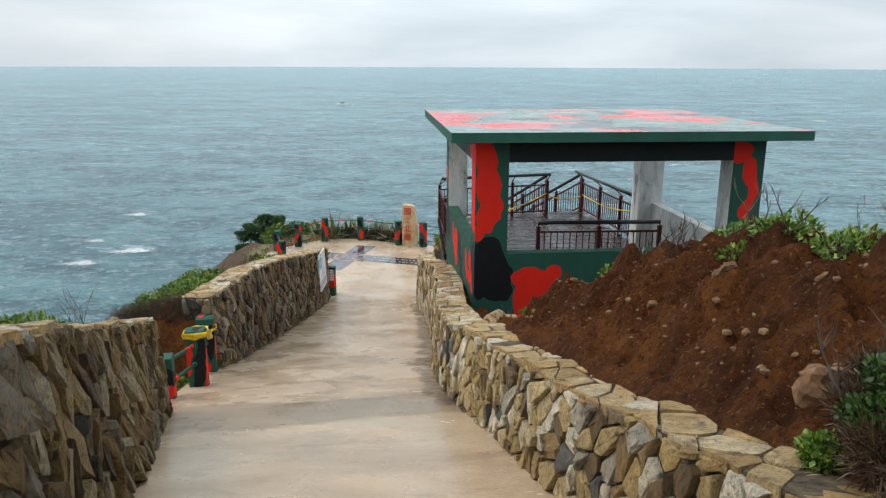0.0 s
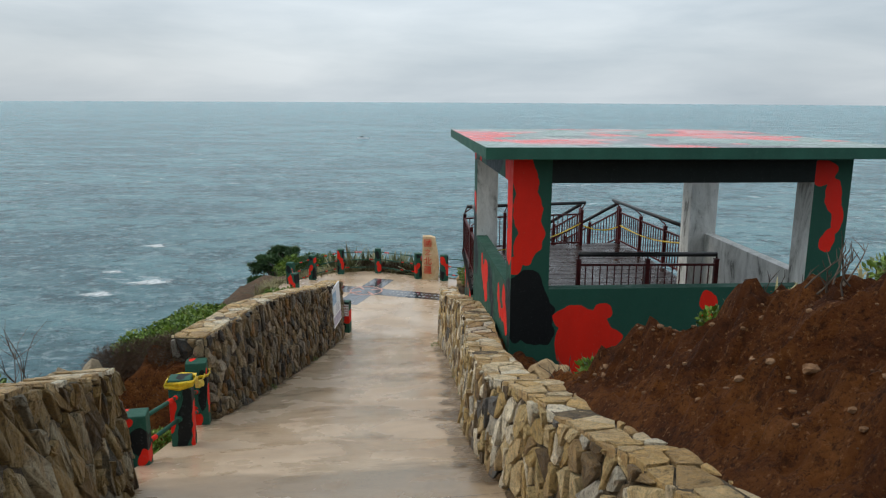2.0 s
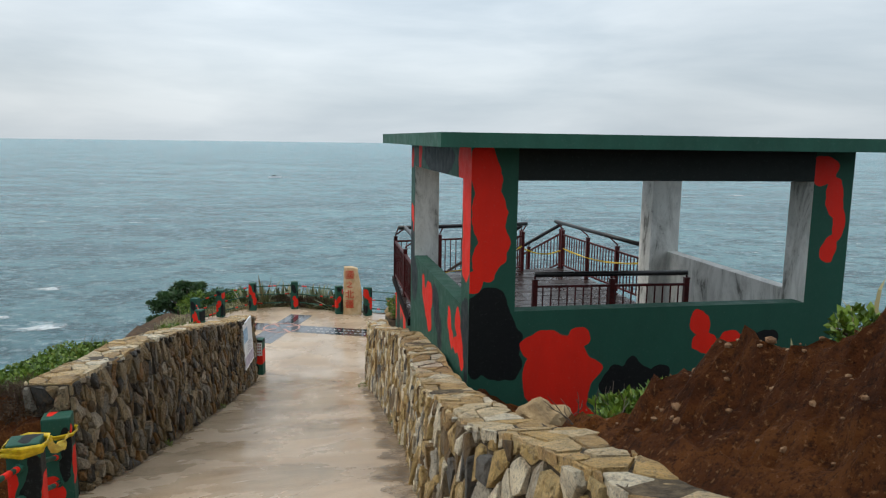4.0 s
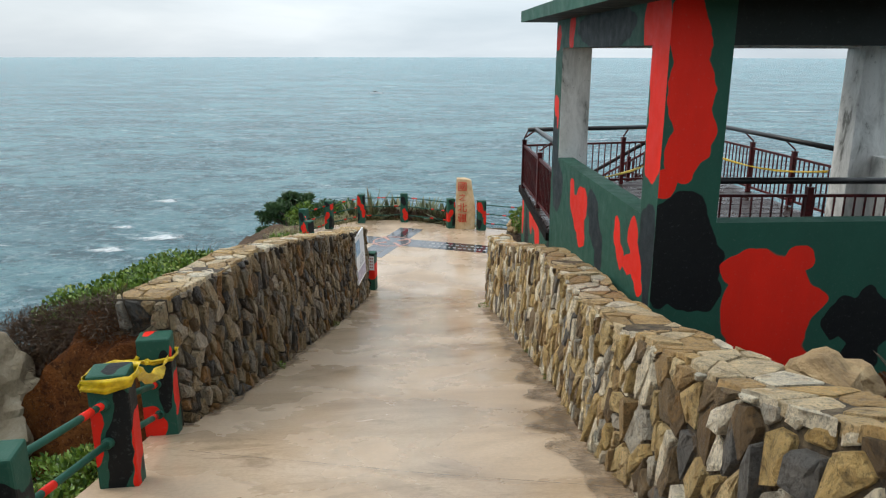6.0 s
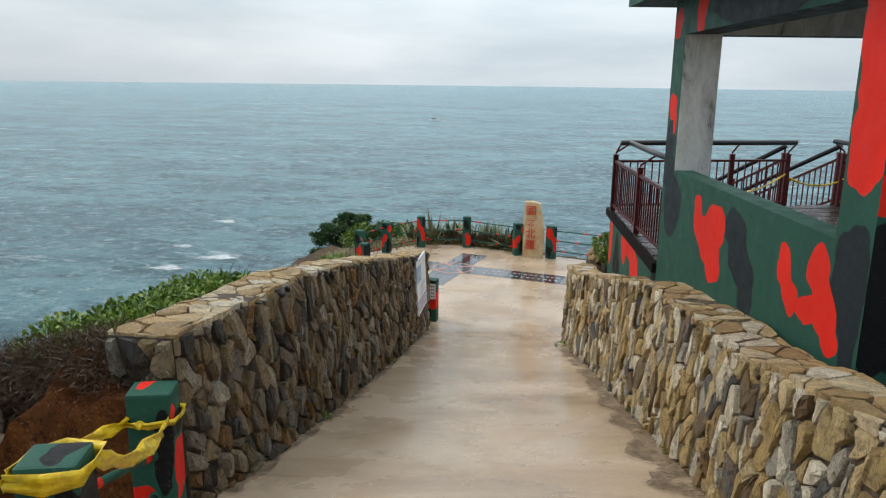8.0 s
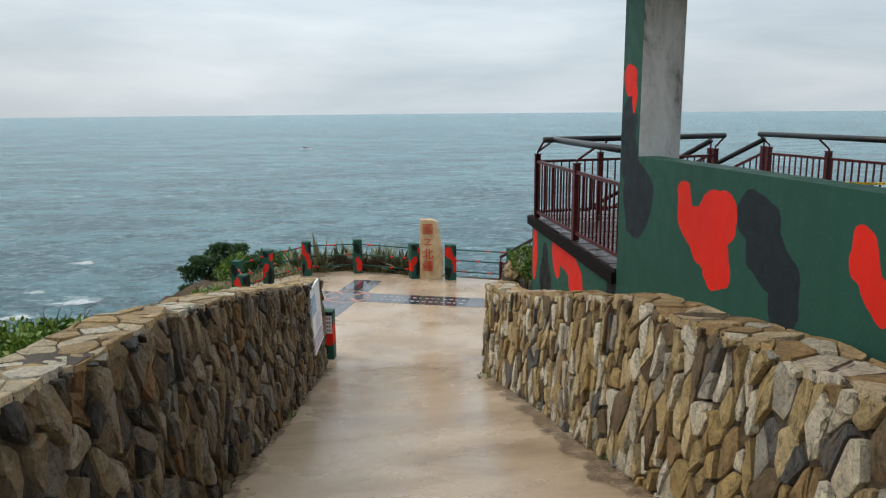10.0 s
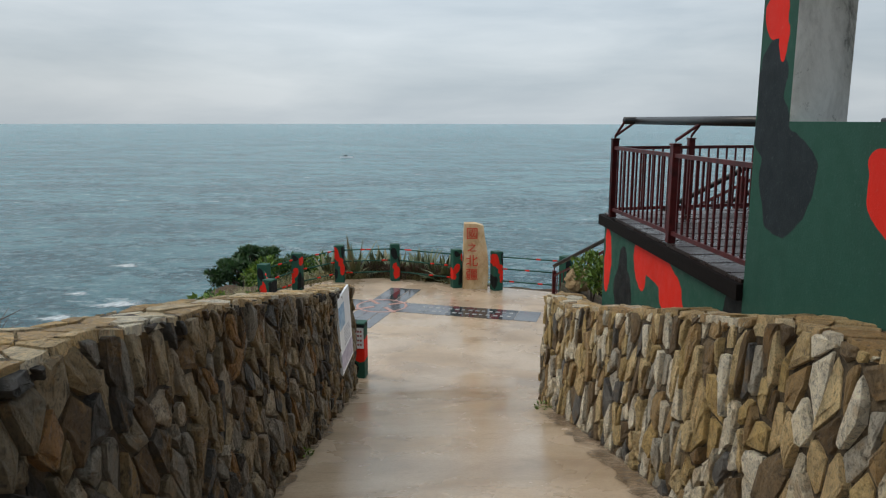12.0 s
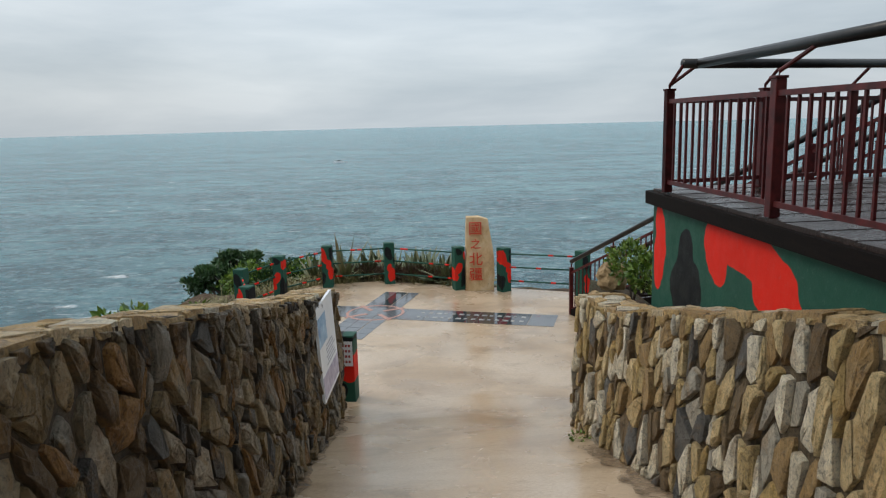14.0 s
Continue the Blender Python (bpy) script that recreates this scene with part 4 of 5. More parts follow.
prism(bm, [(0.02, PV + 0.005), (C_FL[0] + 0.02, C_FL[1] - 0.02), (C_FR[0], C_FR[1] - 0.02), (PU - 0.02, PV + 0.005)], FOOT - 2.2, DECK_Z - 0.17)
part("base_wall", bm, M_BASE, deck, "camouflage-painted plinth below the deck")
bm = bmesh.new()
bar(bm, (-0.02, PV + 0.01, DECK_Z - 0.10), (C_FL[0] - 0.03, C_FL[1] + 0.02, DECK_Z - 0.10), 0.06, 0.13)
part("fascia", bm, M_FASCIA, deck)
bm = bmesh.new()
bar(bm, (C_FL[0] - 0.03, C_FL[1] + 0.04, DECK_Z - 0.10), (C_FR[0], C_FR[1] + 0.04, DECK_Z - 0.10), 0.06, 0.13)
part("fascia", bm, M_FASCIA, deck)


def railing(name, pts, posts, rail_in=(0.0, 0.0), lift=0.24, label="maroon metal railing with a black tube handrail", group="deck railings", top=0.98, world=PAV):
    """A railing along a line of floor points (u, v, z): square posts, two rails, thin bars, and a black tube on bent brackets."""
    r = tagged(empty(name, world), label, "railing", group)
    pts = [Vector(p) for p in pts]
    off = Vector((*rail_in, 0))
    for a, b, n in zip(pts, pts[1:], posts):
        d = b - a
        flat = Vector((d.x, d.y, 0))
        for i in range(n + 1):
            if i == n and b is not pts[-1]:
                continue
            p = a + d * (i / n)
            bm = bmesh.new()
            box(bm, (p.x - 0.04, p.y - 0.04, p.z), (p.x + 0.04, p.y + 0.04, p.z + top), 0.006)
            box(bm, (p.x - 0.048, p.y - 0.048, p.z + top), (p.x + 0.048, p.y + 0.048, p.z + top + 0.02), 0.006)
            upright = part("post", bm, M_MAROON, r)
            bm = bmesh.new()
            q = p + Vector((0, 0, top))
            tube(bm, [q, q + Vector((0, 0, 0.05)), q + off + Vector((0, 0, lift - 0.02))], 0.016, 8)
            part("bracket", bm, M_MAROON, upright)
        for h, w in ((top - 0.10, 0.045), (0.10, 0.035)):
            bm = bmesh.new()
            bar(bm, a + Vector((0, 0, h)), b + Vector((0, 0, h)), w, 0.04)
            part("rail", bm, M_MAROON, r)
        m = max(2, int(flat.length / 0.135))
        for i in range(1, m):
            p = a + d * (i / m)
            bm = bmesh.new()
            bar(bm, p + Vector((0, 0, 0.11)), p + Vector((0, 0, top - 0.11)), 0.02, 0.02)
            part("baluster", bm, M_MAROON, r)
    bm = bmesh.new()
    tube(bm, [p + off + Vector((0, 0, top + lift)) for p in pts], 0.045, 12)
    part("handrail", bm, M_RAIL, r, "black tube handrail", smooth=True)
    return r


P1, P2 = loc(-0.26, 20.45), loc(-0.03, 18.48)
dv = (P1[0] - P2[0], P1[1] - P2[1])
side_start = (P2[0] - dv[0] * 0.90, P2[1] - dv[1] * 0.90)
railing("deck_railing", [(*side_start, DECK_Z), (*P2, DECK_Z), (*P1, DECK_Z)], (1, 1), (0.2, -0.12))
A = (C_A[0], C_A[1] - 0.25)
railing("deck_railing", [(*P1, DECK_Z), (*A, DECK_Z)], (3,), (0.03, -0.22))
B = (C_B[0], C_B[1] - 0.2)
railing("deck_railing", [(*B, DECK_Z), (PU - 0.1, PV + 0.35, DECK_Z)], (3,), (-0.2, 0.0))
i0, i1 = loc(2.1, 15.25), loc(4.72, 15.5)
railing("stair_guard", [(*i0, DECK_Z), (*i1, DECK_Z)], (2,), (0.0, 0.0), 0.10, "black and maroon guard rail inside the pavilion")

# stair from the deck down to the platform
stair = tagged(empty("stair", PAV), "timber stair going down from the deck to the platform", "stair")
S0 = Vector((A[0] + 0.02, A[1] + 0.2, DECK_Z))
S1 = Vector((*loc(-0.15, 28.0), -5.36))
W2 = Vector((B[0] - A[0], B[1] - A[1], 0))
n_steps = 18
for i in range(n_steps):
    t = (i + 1) / (n_steps + 1)
    p = S0.lerp(S1, t)
    bm = bmesh.new()
    bar(bm, p, p + W2, 0.3, 0.05)
    part("tread", bm, M_DECK, stair)
for off in (Vector(), W2):
    bm = bmesh.new()
    bar(bm, S0 + off + Vector((0, 0, -0.1)), S1 + off + Vector((0, 0, -0.02)), 0.06, 0.22)
    part("stringer", bm, M_FASCIA, stair)
railing("stair_railing", [S0, S1], (5,), (0, 0), 0.14, "sloping maroon stair railing with a black handrail")
railing("stair_railing", [S0 + W2, S1 + W2], (5,), (0, 0), 0.14, "sloping maroon stair railing with a black handrail")


# ---- camouflage posts and pipe fences ----
def post(x, y, z, h, w=0.24, turn=0.0, label="square concrete fence post in green, red and black camouflage", group="fence posts", d=None, paint=None):
    d = d or w
    p = tagged(empty("fence_post", pose(x, y, z, 0, 0, turn)), label, "post", group)
    bm = bmesh.new()
    box(bm, (-w / 2, -d / 2, -0.15), (w / 2, d / 2, h), 0.02)
    part("shaft", bm, paint or M_POST, p)
    return p


def pipe(a, b, label="green and red painted pipe rail between posts", r=0.026):
    """A pipe rail painted in green with red bands."""
    a, b = Vector(a), Vector(b)
    p = tagged(empty("pipe_rail", Matrix.Translation(a)), label, "rail", "pipe rails")
    d = b - a
    rng = random.Random(int(abs(a.x * 91 + b.z * 37) * 100))
    cuts = sorted([0.0, 1.0] + [rng.uniform(0.08, 0.92) for _ in range(2)])
    pole = part("tube", tube(bmesh.new(), [Vector(), d], r, 10), M_GREEN, p, smooth=True)
    for c in cuts[1:-1]:
        L = min(0.12, d.length * 0.16) / d.length
        part("band", tube(bmesh.new(), [d * (c - L / 2), d * (c + L / 2)], r + 0.003, 10), M_RED, pole, smooth=True)
    for c in (0.13 / d.length, 1 - 0.13 / d.length):
        q = 0.035 / d.length
        part("collar", tube(bmesh.new(), [d * (c - q), d * (c - q * 0.6), d * (c + q * 0.6), d * (c + q)], [r + 0.004, r + 0.016, r + 0.016, r + 0.004], 10), M_GREEN, pole, smooth=True)
    return p


FZ = -5.36
FENCE = [(-7.05, 28.3, FZ - 0.40), (-7.45, 29.2, FZ - 0.2), (-6.76, 29.95, FZ - 0.05), (-5.82, 31.0, FZ), (-4.3, 31.3, FZ), (-2.53, 30.5, FZ), (-1.44, 30.25, FZ), (0.33, 29.65, FZ)]
FENCE_PAINT = [camo_material("fence_camouflage", "u", r, b) for r, b in (
    ([(-0.08, 0.80, 0.08, 0.18), (0.0, 0.58, 0.09, 0.16), (0.08, 0.36, 0.09, 0.16)], [(0.12, 0.85, 0.06, 0.2), (-0.12, 0.2, 0.06, 0.2)]),
    ([(0.04, 0.22, 0.12, 0.18), (-0.04, 0.40, 0.06, 0.12)], [(-0.03, 0.78, 0.09, 0.16), (0.10, 0.6, 0.06, 0.12)]),
    ([(-0.07, 0.55, 0.09, 0.18), (-0.12, 0.30, 0.05, 0.12), (0.12, 0.85, 0.04, 0.1)], [(0.08, 0.30, 0.08, 0.25), (0.0, 0.92, 0.08, 0.08)]))]
for i, (x, y, z) in enumerate(FENCE):
    post(x, y, z, 1.05, 0.26, turn=8 * i - 20, paint=FENCE_PAINT[i % 3])
for a, b in zip(FENCE, FENCE[1:]):
    if a[0] == -2.53:
        continue
    for h in (0.25, 0.58, 0.90):
        pipe((a[0], a[1], a[2] + h), (b[0], b[1], b[2] + h), r=0.018)
GATE = [(-3.33, 8.66), (-3.35, 9.90), (-3.77, 11.36)]
GATE_PAINT = [camo_material("gate_camouflage", "u", r, b) for r, b in (
    ([(-0.12, 0.52, 0.10, 0.10), (0.12, 0.12, 0.06, 0.12)], [(0.06, 0.30, 0.12, 0.16)]),
    ([(-0.15, 0.45, 0.055, 0.30), (0.16, 0.30, 0.045, 0.36)], [(0.02, 0.30, 0.10, 0.45), (0.08, 0.62, 0.09, 0.2), (0.02, 0.93, 0.09, 0.05)]),
    ([(-0.12, 0.16, 0.15, 0.17), (0.0, 0.08, 0.09, 0.12), (0.16, 0.55, 0.03, 0.36), (-0.08, 1.0, 0.07, 0.05)], [(0.05, 0.52, 0.08, 0.28), (0.09, 0.75, 0.06, 0.12)]))]
for (x, y), h, w, m in zip(GATE, (0.60, 0.90, 0.98), (0.30, 0.27, 0.29), GATE_PAINT):
    post(x, y, path_z(x, y), h, w, turn=16, label="square camouflage post beside the path with chamfered top", d=0.24, paint=m)
for a, b, heights in ((GATE[0], GATE[1], ((0.47, 0.67), (0.15, 0.38))), (GATE[1], GATE[2], ((0.66, 0.50), (0.36, 0.20)))):
    for ha, hb in heights:
        pipe((*a, path_z(*a) + ha), (*b, path_z(*b) + hb))

# small sign post and information board at the end of the left wall
sx, sy = -4.07, 23.4
sp = tagged(empty("sign_post", pose(sx, sy, path_z(sx, sy), 0, 0, -4)), "short camouflage post with a white notice plate", "sign post")
M_SIGN = camo_material("sign_post_camouflage", "u", [(0.0, 0.42, 0.22, 0.13), (0.1, 0.55, 0.1, 0.2)], [(-0.08, 0.12, 0.12, 0.16), (0.0, 0.95, 0.2, 0.05)])
part("shaft", box(bmesh.new(), (-0.14, -0.13, -0.1), (0.14, 0.13, 1.0), 0.015), M_SIGN, sp)
plate = part("notice", box(bmesh.new(), (-0.10, -0.142, 0.55), (0.125, -0.131, 0.92)), M_PRINT, sp, "white notice plate")
for r in range(4):
    for c2 in range(4):
        part("mark", box(bmesh.new(), (-0.075 + c2 * 0.046, -0.145, 0.60 + r * 0.08), (-0.045 + c2 * 0.046, -0.1425, 0.635 + r * 0.08)), M_INK, plate)
bx, by = -3.97, 21.6
board = tagged(empty("information_board", pose(bx, by, -4.55, 0, -3, 1.5)), "white printed information board leaning on the stone wall", "sign")
panel = part("panel", box(bmesh.new(), (-0.005, -0.45, 0), (0.03, 0.62, 1.13), 0.004), M_PRINT, board)
part("print", box(bmesh.new(), (0.0, -0.44, 0.66), (0.033, 0.05, 1.0)), M_BLUE, panel, "blue printed sky")
part("print", box(bmesh.new(), (0.0, -0.43, 0.05), (0.034, 0.60, 0.30)), M_VIOLET, panel, "violet printed picture")
for i in range(6):
    part("mark", box(bmesh.new(), (0.0, -0.1 + 0.05 * (i % 2), 0.36 + i * 0.045), (0.034, 0.5 - 0.07 * (i % 3), 0.372 + i * 0.045)), M_INKG, panel)

# ---- stele ----
k = Mat("carved_red", 0.7)
M_CARVED = k.colour(k.ramp(k.noise(20, 6, 0.7), (0.24, (0.45, 0.24, 0.12)), (0.34, (0.55, 0.040, 0.012)))).m

st = tagged(empty("stele", pose(-2.02, 30.45, FZ, 0, 0, 4)), "upright tan stone stele with red carved characters", "stele")
bm = bmesh.new()
box(bm, (-0.34, -0.16, -0.1), (0.34, 0.16, 1.78))
bmesh.ops.subdivide_edges(bm, edges=bm.edges[:], cuts=7, use_grid_fill=True)
for v in bm.verts:
    t = max(0, v.co.z) / 1.78
    v.co.x *= 1.0 - 0.10 * t
    if v.co.x > 0:
        v.co.x *= 1.0 - 0.30 * smooth(0.55, 1.0, t) + 0.06 * math.sin(t * 5)
        v.co.z -= 0.10 * smooth(0.7, 1, t) * v.co.x / 0.3
    q = v.co * 3
    v.co += 0.035 * Vector((noise.noise(q), 0.6 * noise.noise(q + Vector((9, 1, 4))), 0.5 * noise.noise(q + Vector((3, 7, 2)))))
part("slab", bm, M_STELE, st, smooth=False)
for i, ch in enumerate("國之北疆"):
    cu = bpy.data.curves.new("character", "FONT")
    cu.body, cu.size, cu.extrude, cu.align_x, cu.align_y = ch, 0.34 if i != 1 else 0.26, 0.008, "CENTER", "CENTER"
    cu.materials.append(M_CARVED)
    ob = new("character", cu)
    ob.parent = st
    ob.matrix_local = pose(-0.10, -0.205, 1.50 - i * 0.37, 90, 0, 0)
    ob["label"] = "red carved character"

k = Mat("worn_letters", 0.35)
M_INKP = k.colour(k.ramp(k.noise(9, 6, 0.7), (0.42, (0.12, 0.12, 0.12)), (0.6, (0.42, 0.41, 0.38)))).m
# ---- compass cross of granite set in the platform ----
cross = tagged(empty("floor_inlay", pose(-4.3, 28.35, FZ, 0, 0, -12.7)), "dark granite cross inlaid in the platform floor", "inlay", kind="structure")


def slab(u0, v0, u1, v1, m, z=0.004):
    part("slab", box(bmesh.new(), (u0, v0, -0.03), (u1, v1, z)), m, cross)


for i in range(10):
    a = -1.52 + i * 0.54
    slab(a, -0.43, a + 0.53, 0.43, M_GRANITE if i in (0, 6, 7, 8) else M_GRANITE2)
for i in range(4):
    for u, m in ((-0.42, M_GRANITE2), (-0.14, M_GRANITE), (0.15, M_GRANITE2)):
        slab(u, 0.44 + i * 0.37, u + 0.27, 0.80 + i * 0.37, m)
        slab(u, -0.80 - i * 0.37, u + 0.27, -0.44 - i * 0.37, M_GRANITE2)
for i in range(14):
    for r in (0.10, -0.22):
        part("mark", box(bmesh.new(), (1.0 + i * 0.165, r, 0.0), (1.07 + i * 0.165 + 0.02 * (i % 3), r + 0.10, 0.007)), M_INKP, cross)
bm = bmesh.new()
tube(bm, [(0.6 * math.cos(a * 0.2617994), 0.6 * math.sin(a * 0.2617994), 0.005) for a in range(25)], 0.032, 6)
for v in bm.verts:
    v.co.z = min(v.co.z, 0.010)
part("ring", bm, M_INLAY, cross)
for a in range(4):
    bm = bmesh.new()
    bar(bm, (0.2 * math.cos(a * 1.5708 + 0.785), 0.2 * math.sin(a * 1.5708 + 0.785), 0.004), (0.7 * math.cos(a * 1.5708 + 0.785), 0.7 * math.sin(a * 1.5708 + 0.785), 0.004), 0.10, 0.01)
    part("ray", bm, M_INLAY, cross)


# ---- plants ----
def leaf_cloud(name, blobs, n, size, mat, parent, seed, up=0.4, long=1.6, shell=0.55, droop=0.0, wide=0.42):
    """Many small folded leaves in uneven clumps; blobs are (centre, radii)."""
    rng = np.random.default_rng(seed)
    vol = np.array([b[1][0] * b[1][1] + b[1][1] * b[1][2] for b in blobs])
    pick = rng.choice(len(blobs), n, p=vol / vol.sum())
    cs, rs = np.array([b[0] for b in blobs], float)[pick], np.array([b[1] for b in blobs], float)[pick]

    def unit(v):
        return v / (np.linalg.norm(v, axis=1, keepdims=True) + 1e-9)

    d = unit(rng.normal(size=(n, 3)))
    wave = np.sin(d[:, 0] * 5 + pick) * np.sin(d[:, 1] * 6 + pick * 2) + np.sin(d[:, 2] * 7 + pick)
    rad = shell + (1 - shell) * rng.random(n) ** 0.5 + 0.10 * wave
    p = cs + d * rs * rad[:, None]
    ax = unit(d * 0.7 + rng.normal(size=(n, 3)) * 0.6 + np.array((0, 0, up - droop)))
    sd = unit(np.cross(ax, rng.normal(size=(n, 3))))
    nm = np.cross(sd, ax)
    s = (size * (0.6 + 0.8 * rng.random(n)))[:, None]
    mid = p + ax * s * 0.5 * long + nm * s * 0.12
    vs = np.stack([p, mid + sd * s * wide, p + ax * s * long, mid - sd * s * wide], axis=1).reshape(-1, 3)
    o = np.arange(n) * 4
    fs = np.stack([np.stack([o, o + 1, o + 2], 1), np.stack([o, o + 2, o + 3], 1)], 1).reshape(-1, 3)
    me = bpy.data.meshes.new(name)
    me.from_pydata(vs.tolist(), [], fs.tolist())
    me.materials.append(mat)
    ob = new(name, me)
    ob.parent = parent
    return ob


def twigs(name, base, n, length, mat, parent, seed, spread=0.6, r=0.006, forks=3):
    """Bare twigs that fork upward from a base."""
    rng = random.Random(seed)
    bm = bmesh.new()
    for _ in range(n):
        p = Vector(base) + Vector((rng.uniform(-1, 1), rng.uniform(-1, 1), 0)) * spread * 0.25
        d = Vector((rng.uniform(-spread, spread), rng.uniform(-spread, spread), 1)).normalized()
        line = [p]
        for s in range(5):
            d = (d + Vector((rng.uniform(-0.35, 0.35), rng.uniform(-0.35, 0.35), rng.uniform(-0.1, 0.25)))).normalized()
            line.append(line[-1] + d * length / 5)
        tube(bm, line, [r * (1 - 0.15 * i) for i in range(6)], 5)
        for _ in range(forks):
            q = line[rng.randint(1, 4)]
            d2 = (d + Vector((rng.uniform(-1, 1), rng.uniform(-1, 1), rng.uniform(-0.2, 0.7)))).normalized()
            m2 = q + d2 * length * 0.18
            tube(bm, [q, m2, m2 + (d2 + Vector((rng.uniform(-0.5, 0.5), rng.uniform(-0.5, 0.5), 0.2))) * length * 0.14], [r * 0.6, r * 0.45, r * 0.25], 4)
    return tagged(part(name, bm, mat, parent), kind="stuff")


def shrub(name, label, blobs, n, size, mat, seed, stems=4, category="shrub", group="", **kw):
    c = blobs[0][0]
    base = (c[0], c[1], ground_z(c[0], c[1]) - 0.05)
    s = tagged(empty(name, Matrix.Translation(base)), label, category, group)
    rel = [((b[0][0] - base[0], b[0][1] - base[1], b[0][2] - base[2]), b[1]) for b in blobs]
    leaf_cloud("foliage", rel, n, size, mat, s, seed, **kw)
    bm = bmesh.new()
    rng = random.Random(seed)
    for i in range(stems):
        t = rel[i % len(rel)][0]
        tube(bm, [(rng.uniform(-0.05, 0.05), rng.uniform(-0.05, 0.05), 0), (t[0] * 0.4, t[1] * 0.4, t[2] * 0.5), (t[0] * 0.9 + rng.uniform(-0.1, 0.1), t[1] * 0.9, t[2])], [0.018, 0.013, 0.006], 6)
    part("stem", bm, M_BARK, s)
    return s


rng = random.Random(21)
# green shrubs on the headland behind the left wall
for i in range(5):
    y = 12.2 + i * 0.6
    x = line_x(LEFT, y) - 0.95 + rng.uniform(-0.1, 0.1)
    z = top_z(LEFT_TOP, y) - 0.30
    blobs = [((x, y, z), (0.42, 0.42, 0.24)), ((x - 0.38, y + 0.1, z - 0.05), (0.36, 0.4, 0.24)), ((x + 0.25, y - 0.1, z - 0.06), (0.26, 0.3, 0.18))]
    shrub("shrub", "low green shrub growing behind the sea wall", blobs, 4200, 0.036, M_LEAF, 40 + i, group="wall shrubs", up=0.25, wide=0.5, long=1.3, shell=0.45)
for i, (x, y, z) in enumerate([(-4.75, 18.2, -2.84), (-4.8, 19.6, -3.18)]):
    shrub("shrub", "small bright green shrub behind the sea wall", [((x, y, z), (0.25, 0.4, 0.2))], 420, 0.05, M_LEAF, 60 + i, group="wall shrubs")
# dead brown scrub hanging over the end of the headland
for i in range(6):
    x, y, z = -4.30 - 0.24 * i, 11.75 + 0.05 * i, -1.93 - 0.07 * i
    blobs = [((x, y, z), (0.3, 0.32, 0.34)), ((x - 0.05, y - 0.12, z - 0.45), (0.28, 0.3, 0.36)), ((x + 0.02, y - 0.02, z - 0.72), (0.22, 0.24, 0.25))]
    shrub("dead_scrub", "dense dead brown scrub hanging over the bank", blobs, 9000, 0.030, M_DRY, 80 + i, category="scrub", group="dead scrub", long=2.6, shell=0.3, droop=0.4, wide=0.09)
# weeds under the pipe rail
for i in range(10):
    y = 8.2 + i * 0.32
    x = line_x(LEFT_EDGE, y) - 0.6 - rng.uniform(0, 0.8)
    z = ground_z(x, y) + 0.26
    shrub("weed", "leafy green weeds on the bank below the rail", [((x, y, z), (0.40, 0.34, 0.24)), ((x - 0.45, y + 0.1, z - 0.2), (0.40, 0.34, 0.24))], 2600, 0.036, M_LEAF if i % 3 else M_SHADE, 100 + i, stems=2, category="weeds", group="bank weeds")
# green plants behind the near wall
for i, (x, y) in enumerate([(-3.5, 6.3), (-3.9, 6.9), (-3.25, 5.4), (-4.2, 7.6), (-3.0, 4.6)]):
    z = land_z(x, y) + 0.22
    s = shrub("shrub", "bright green leafy plants behind the near wall", [((x, y, z), (0.42, 0.4, 0.26)), ((x - 0.3, y + 0.2, z - 0.1), (0.35, 0.35, 0.2))], 2600, 0.034, M_LEAF, 120 + i, group="near wall plants")
twig = tagged(empty("dry_twigs", pose(-3.35, 7.2, land_z(-3.35, 7.2))), "bare grey twigs behind the near wall", "twigs")
twigs("twig", (0, 0, 0), 5, 0.75, M_BARK, twig, 3)
twig = tagged(empty("dry_twigs", pose(-4.75, 14.9, land_z(-4.75, 14.9))), "bare twigs above the shrubs behind the wall", "twigs")
twigs("twig", (0, 0, 0), 5, 0.4, M_BARK, twig, 4)


# windswept tree beyond the platform
def tree(x, y, top, reach, seed):
    z0 = land_z(x, y)
    t = tagged(empty("tree", pose(x, y, z0)), "dark windswept evergreen tree below the platform edge", "tree", "cliff trees")
    h = top - z0
    r = random.Random(seed)
    bm = bmesh.new()
    tube(bm, [(0, 0, -0.3), (0.1, 0, h * 0.3), (0.0, 0.1, h * 0.6), (-0.1, 0.1, h * 0.85)], [0.16, 0.13, 0.10, 0.05], 9)
    blobs = []
    for i in range(60):
        a, q = r.uniform(0, 6.28), r.random() ** 0.6 * r.choice((0.8, 1.0, 1.0, 1.22))
        c = (reach * q * math.cos(a), reach * q * math.sin(a), h - 0.2 - 1.5 * q * q - r.random() ** 1.4 * 2.0)
        tube(bm, [(0, 0.05, h * 0.45), (c[0] * 0.5, c[1] * 0.5, c[2] - 0.35), c], [0.06, 0.04, 0.012], 6)
        blobs.append((c, (r.uniform(0.18, 0.42), r.uniform(0.18, 0.42), r.uniform(0.08, 0.17))))
    part("trunk", bm, M_BARK, t)
    leaf_cloud("crown", blobs, 24000, 0.065, M_PINE, t, seed, up=0.5, long=2.4, shell=0.2)


tree(-9.6, 35.0, -4.95, 1.7, 7)
tree(-8.1, 34.6, -5.4, 1.3, 9)
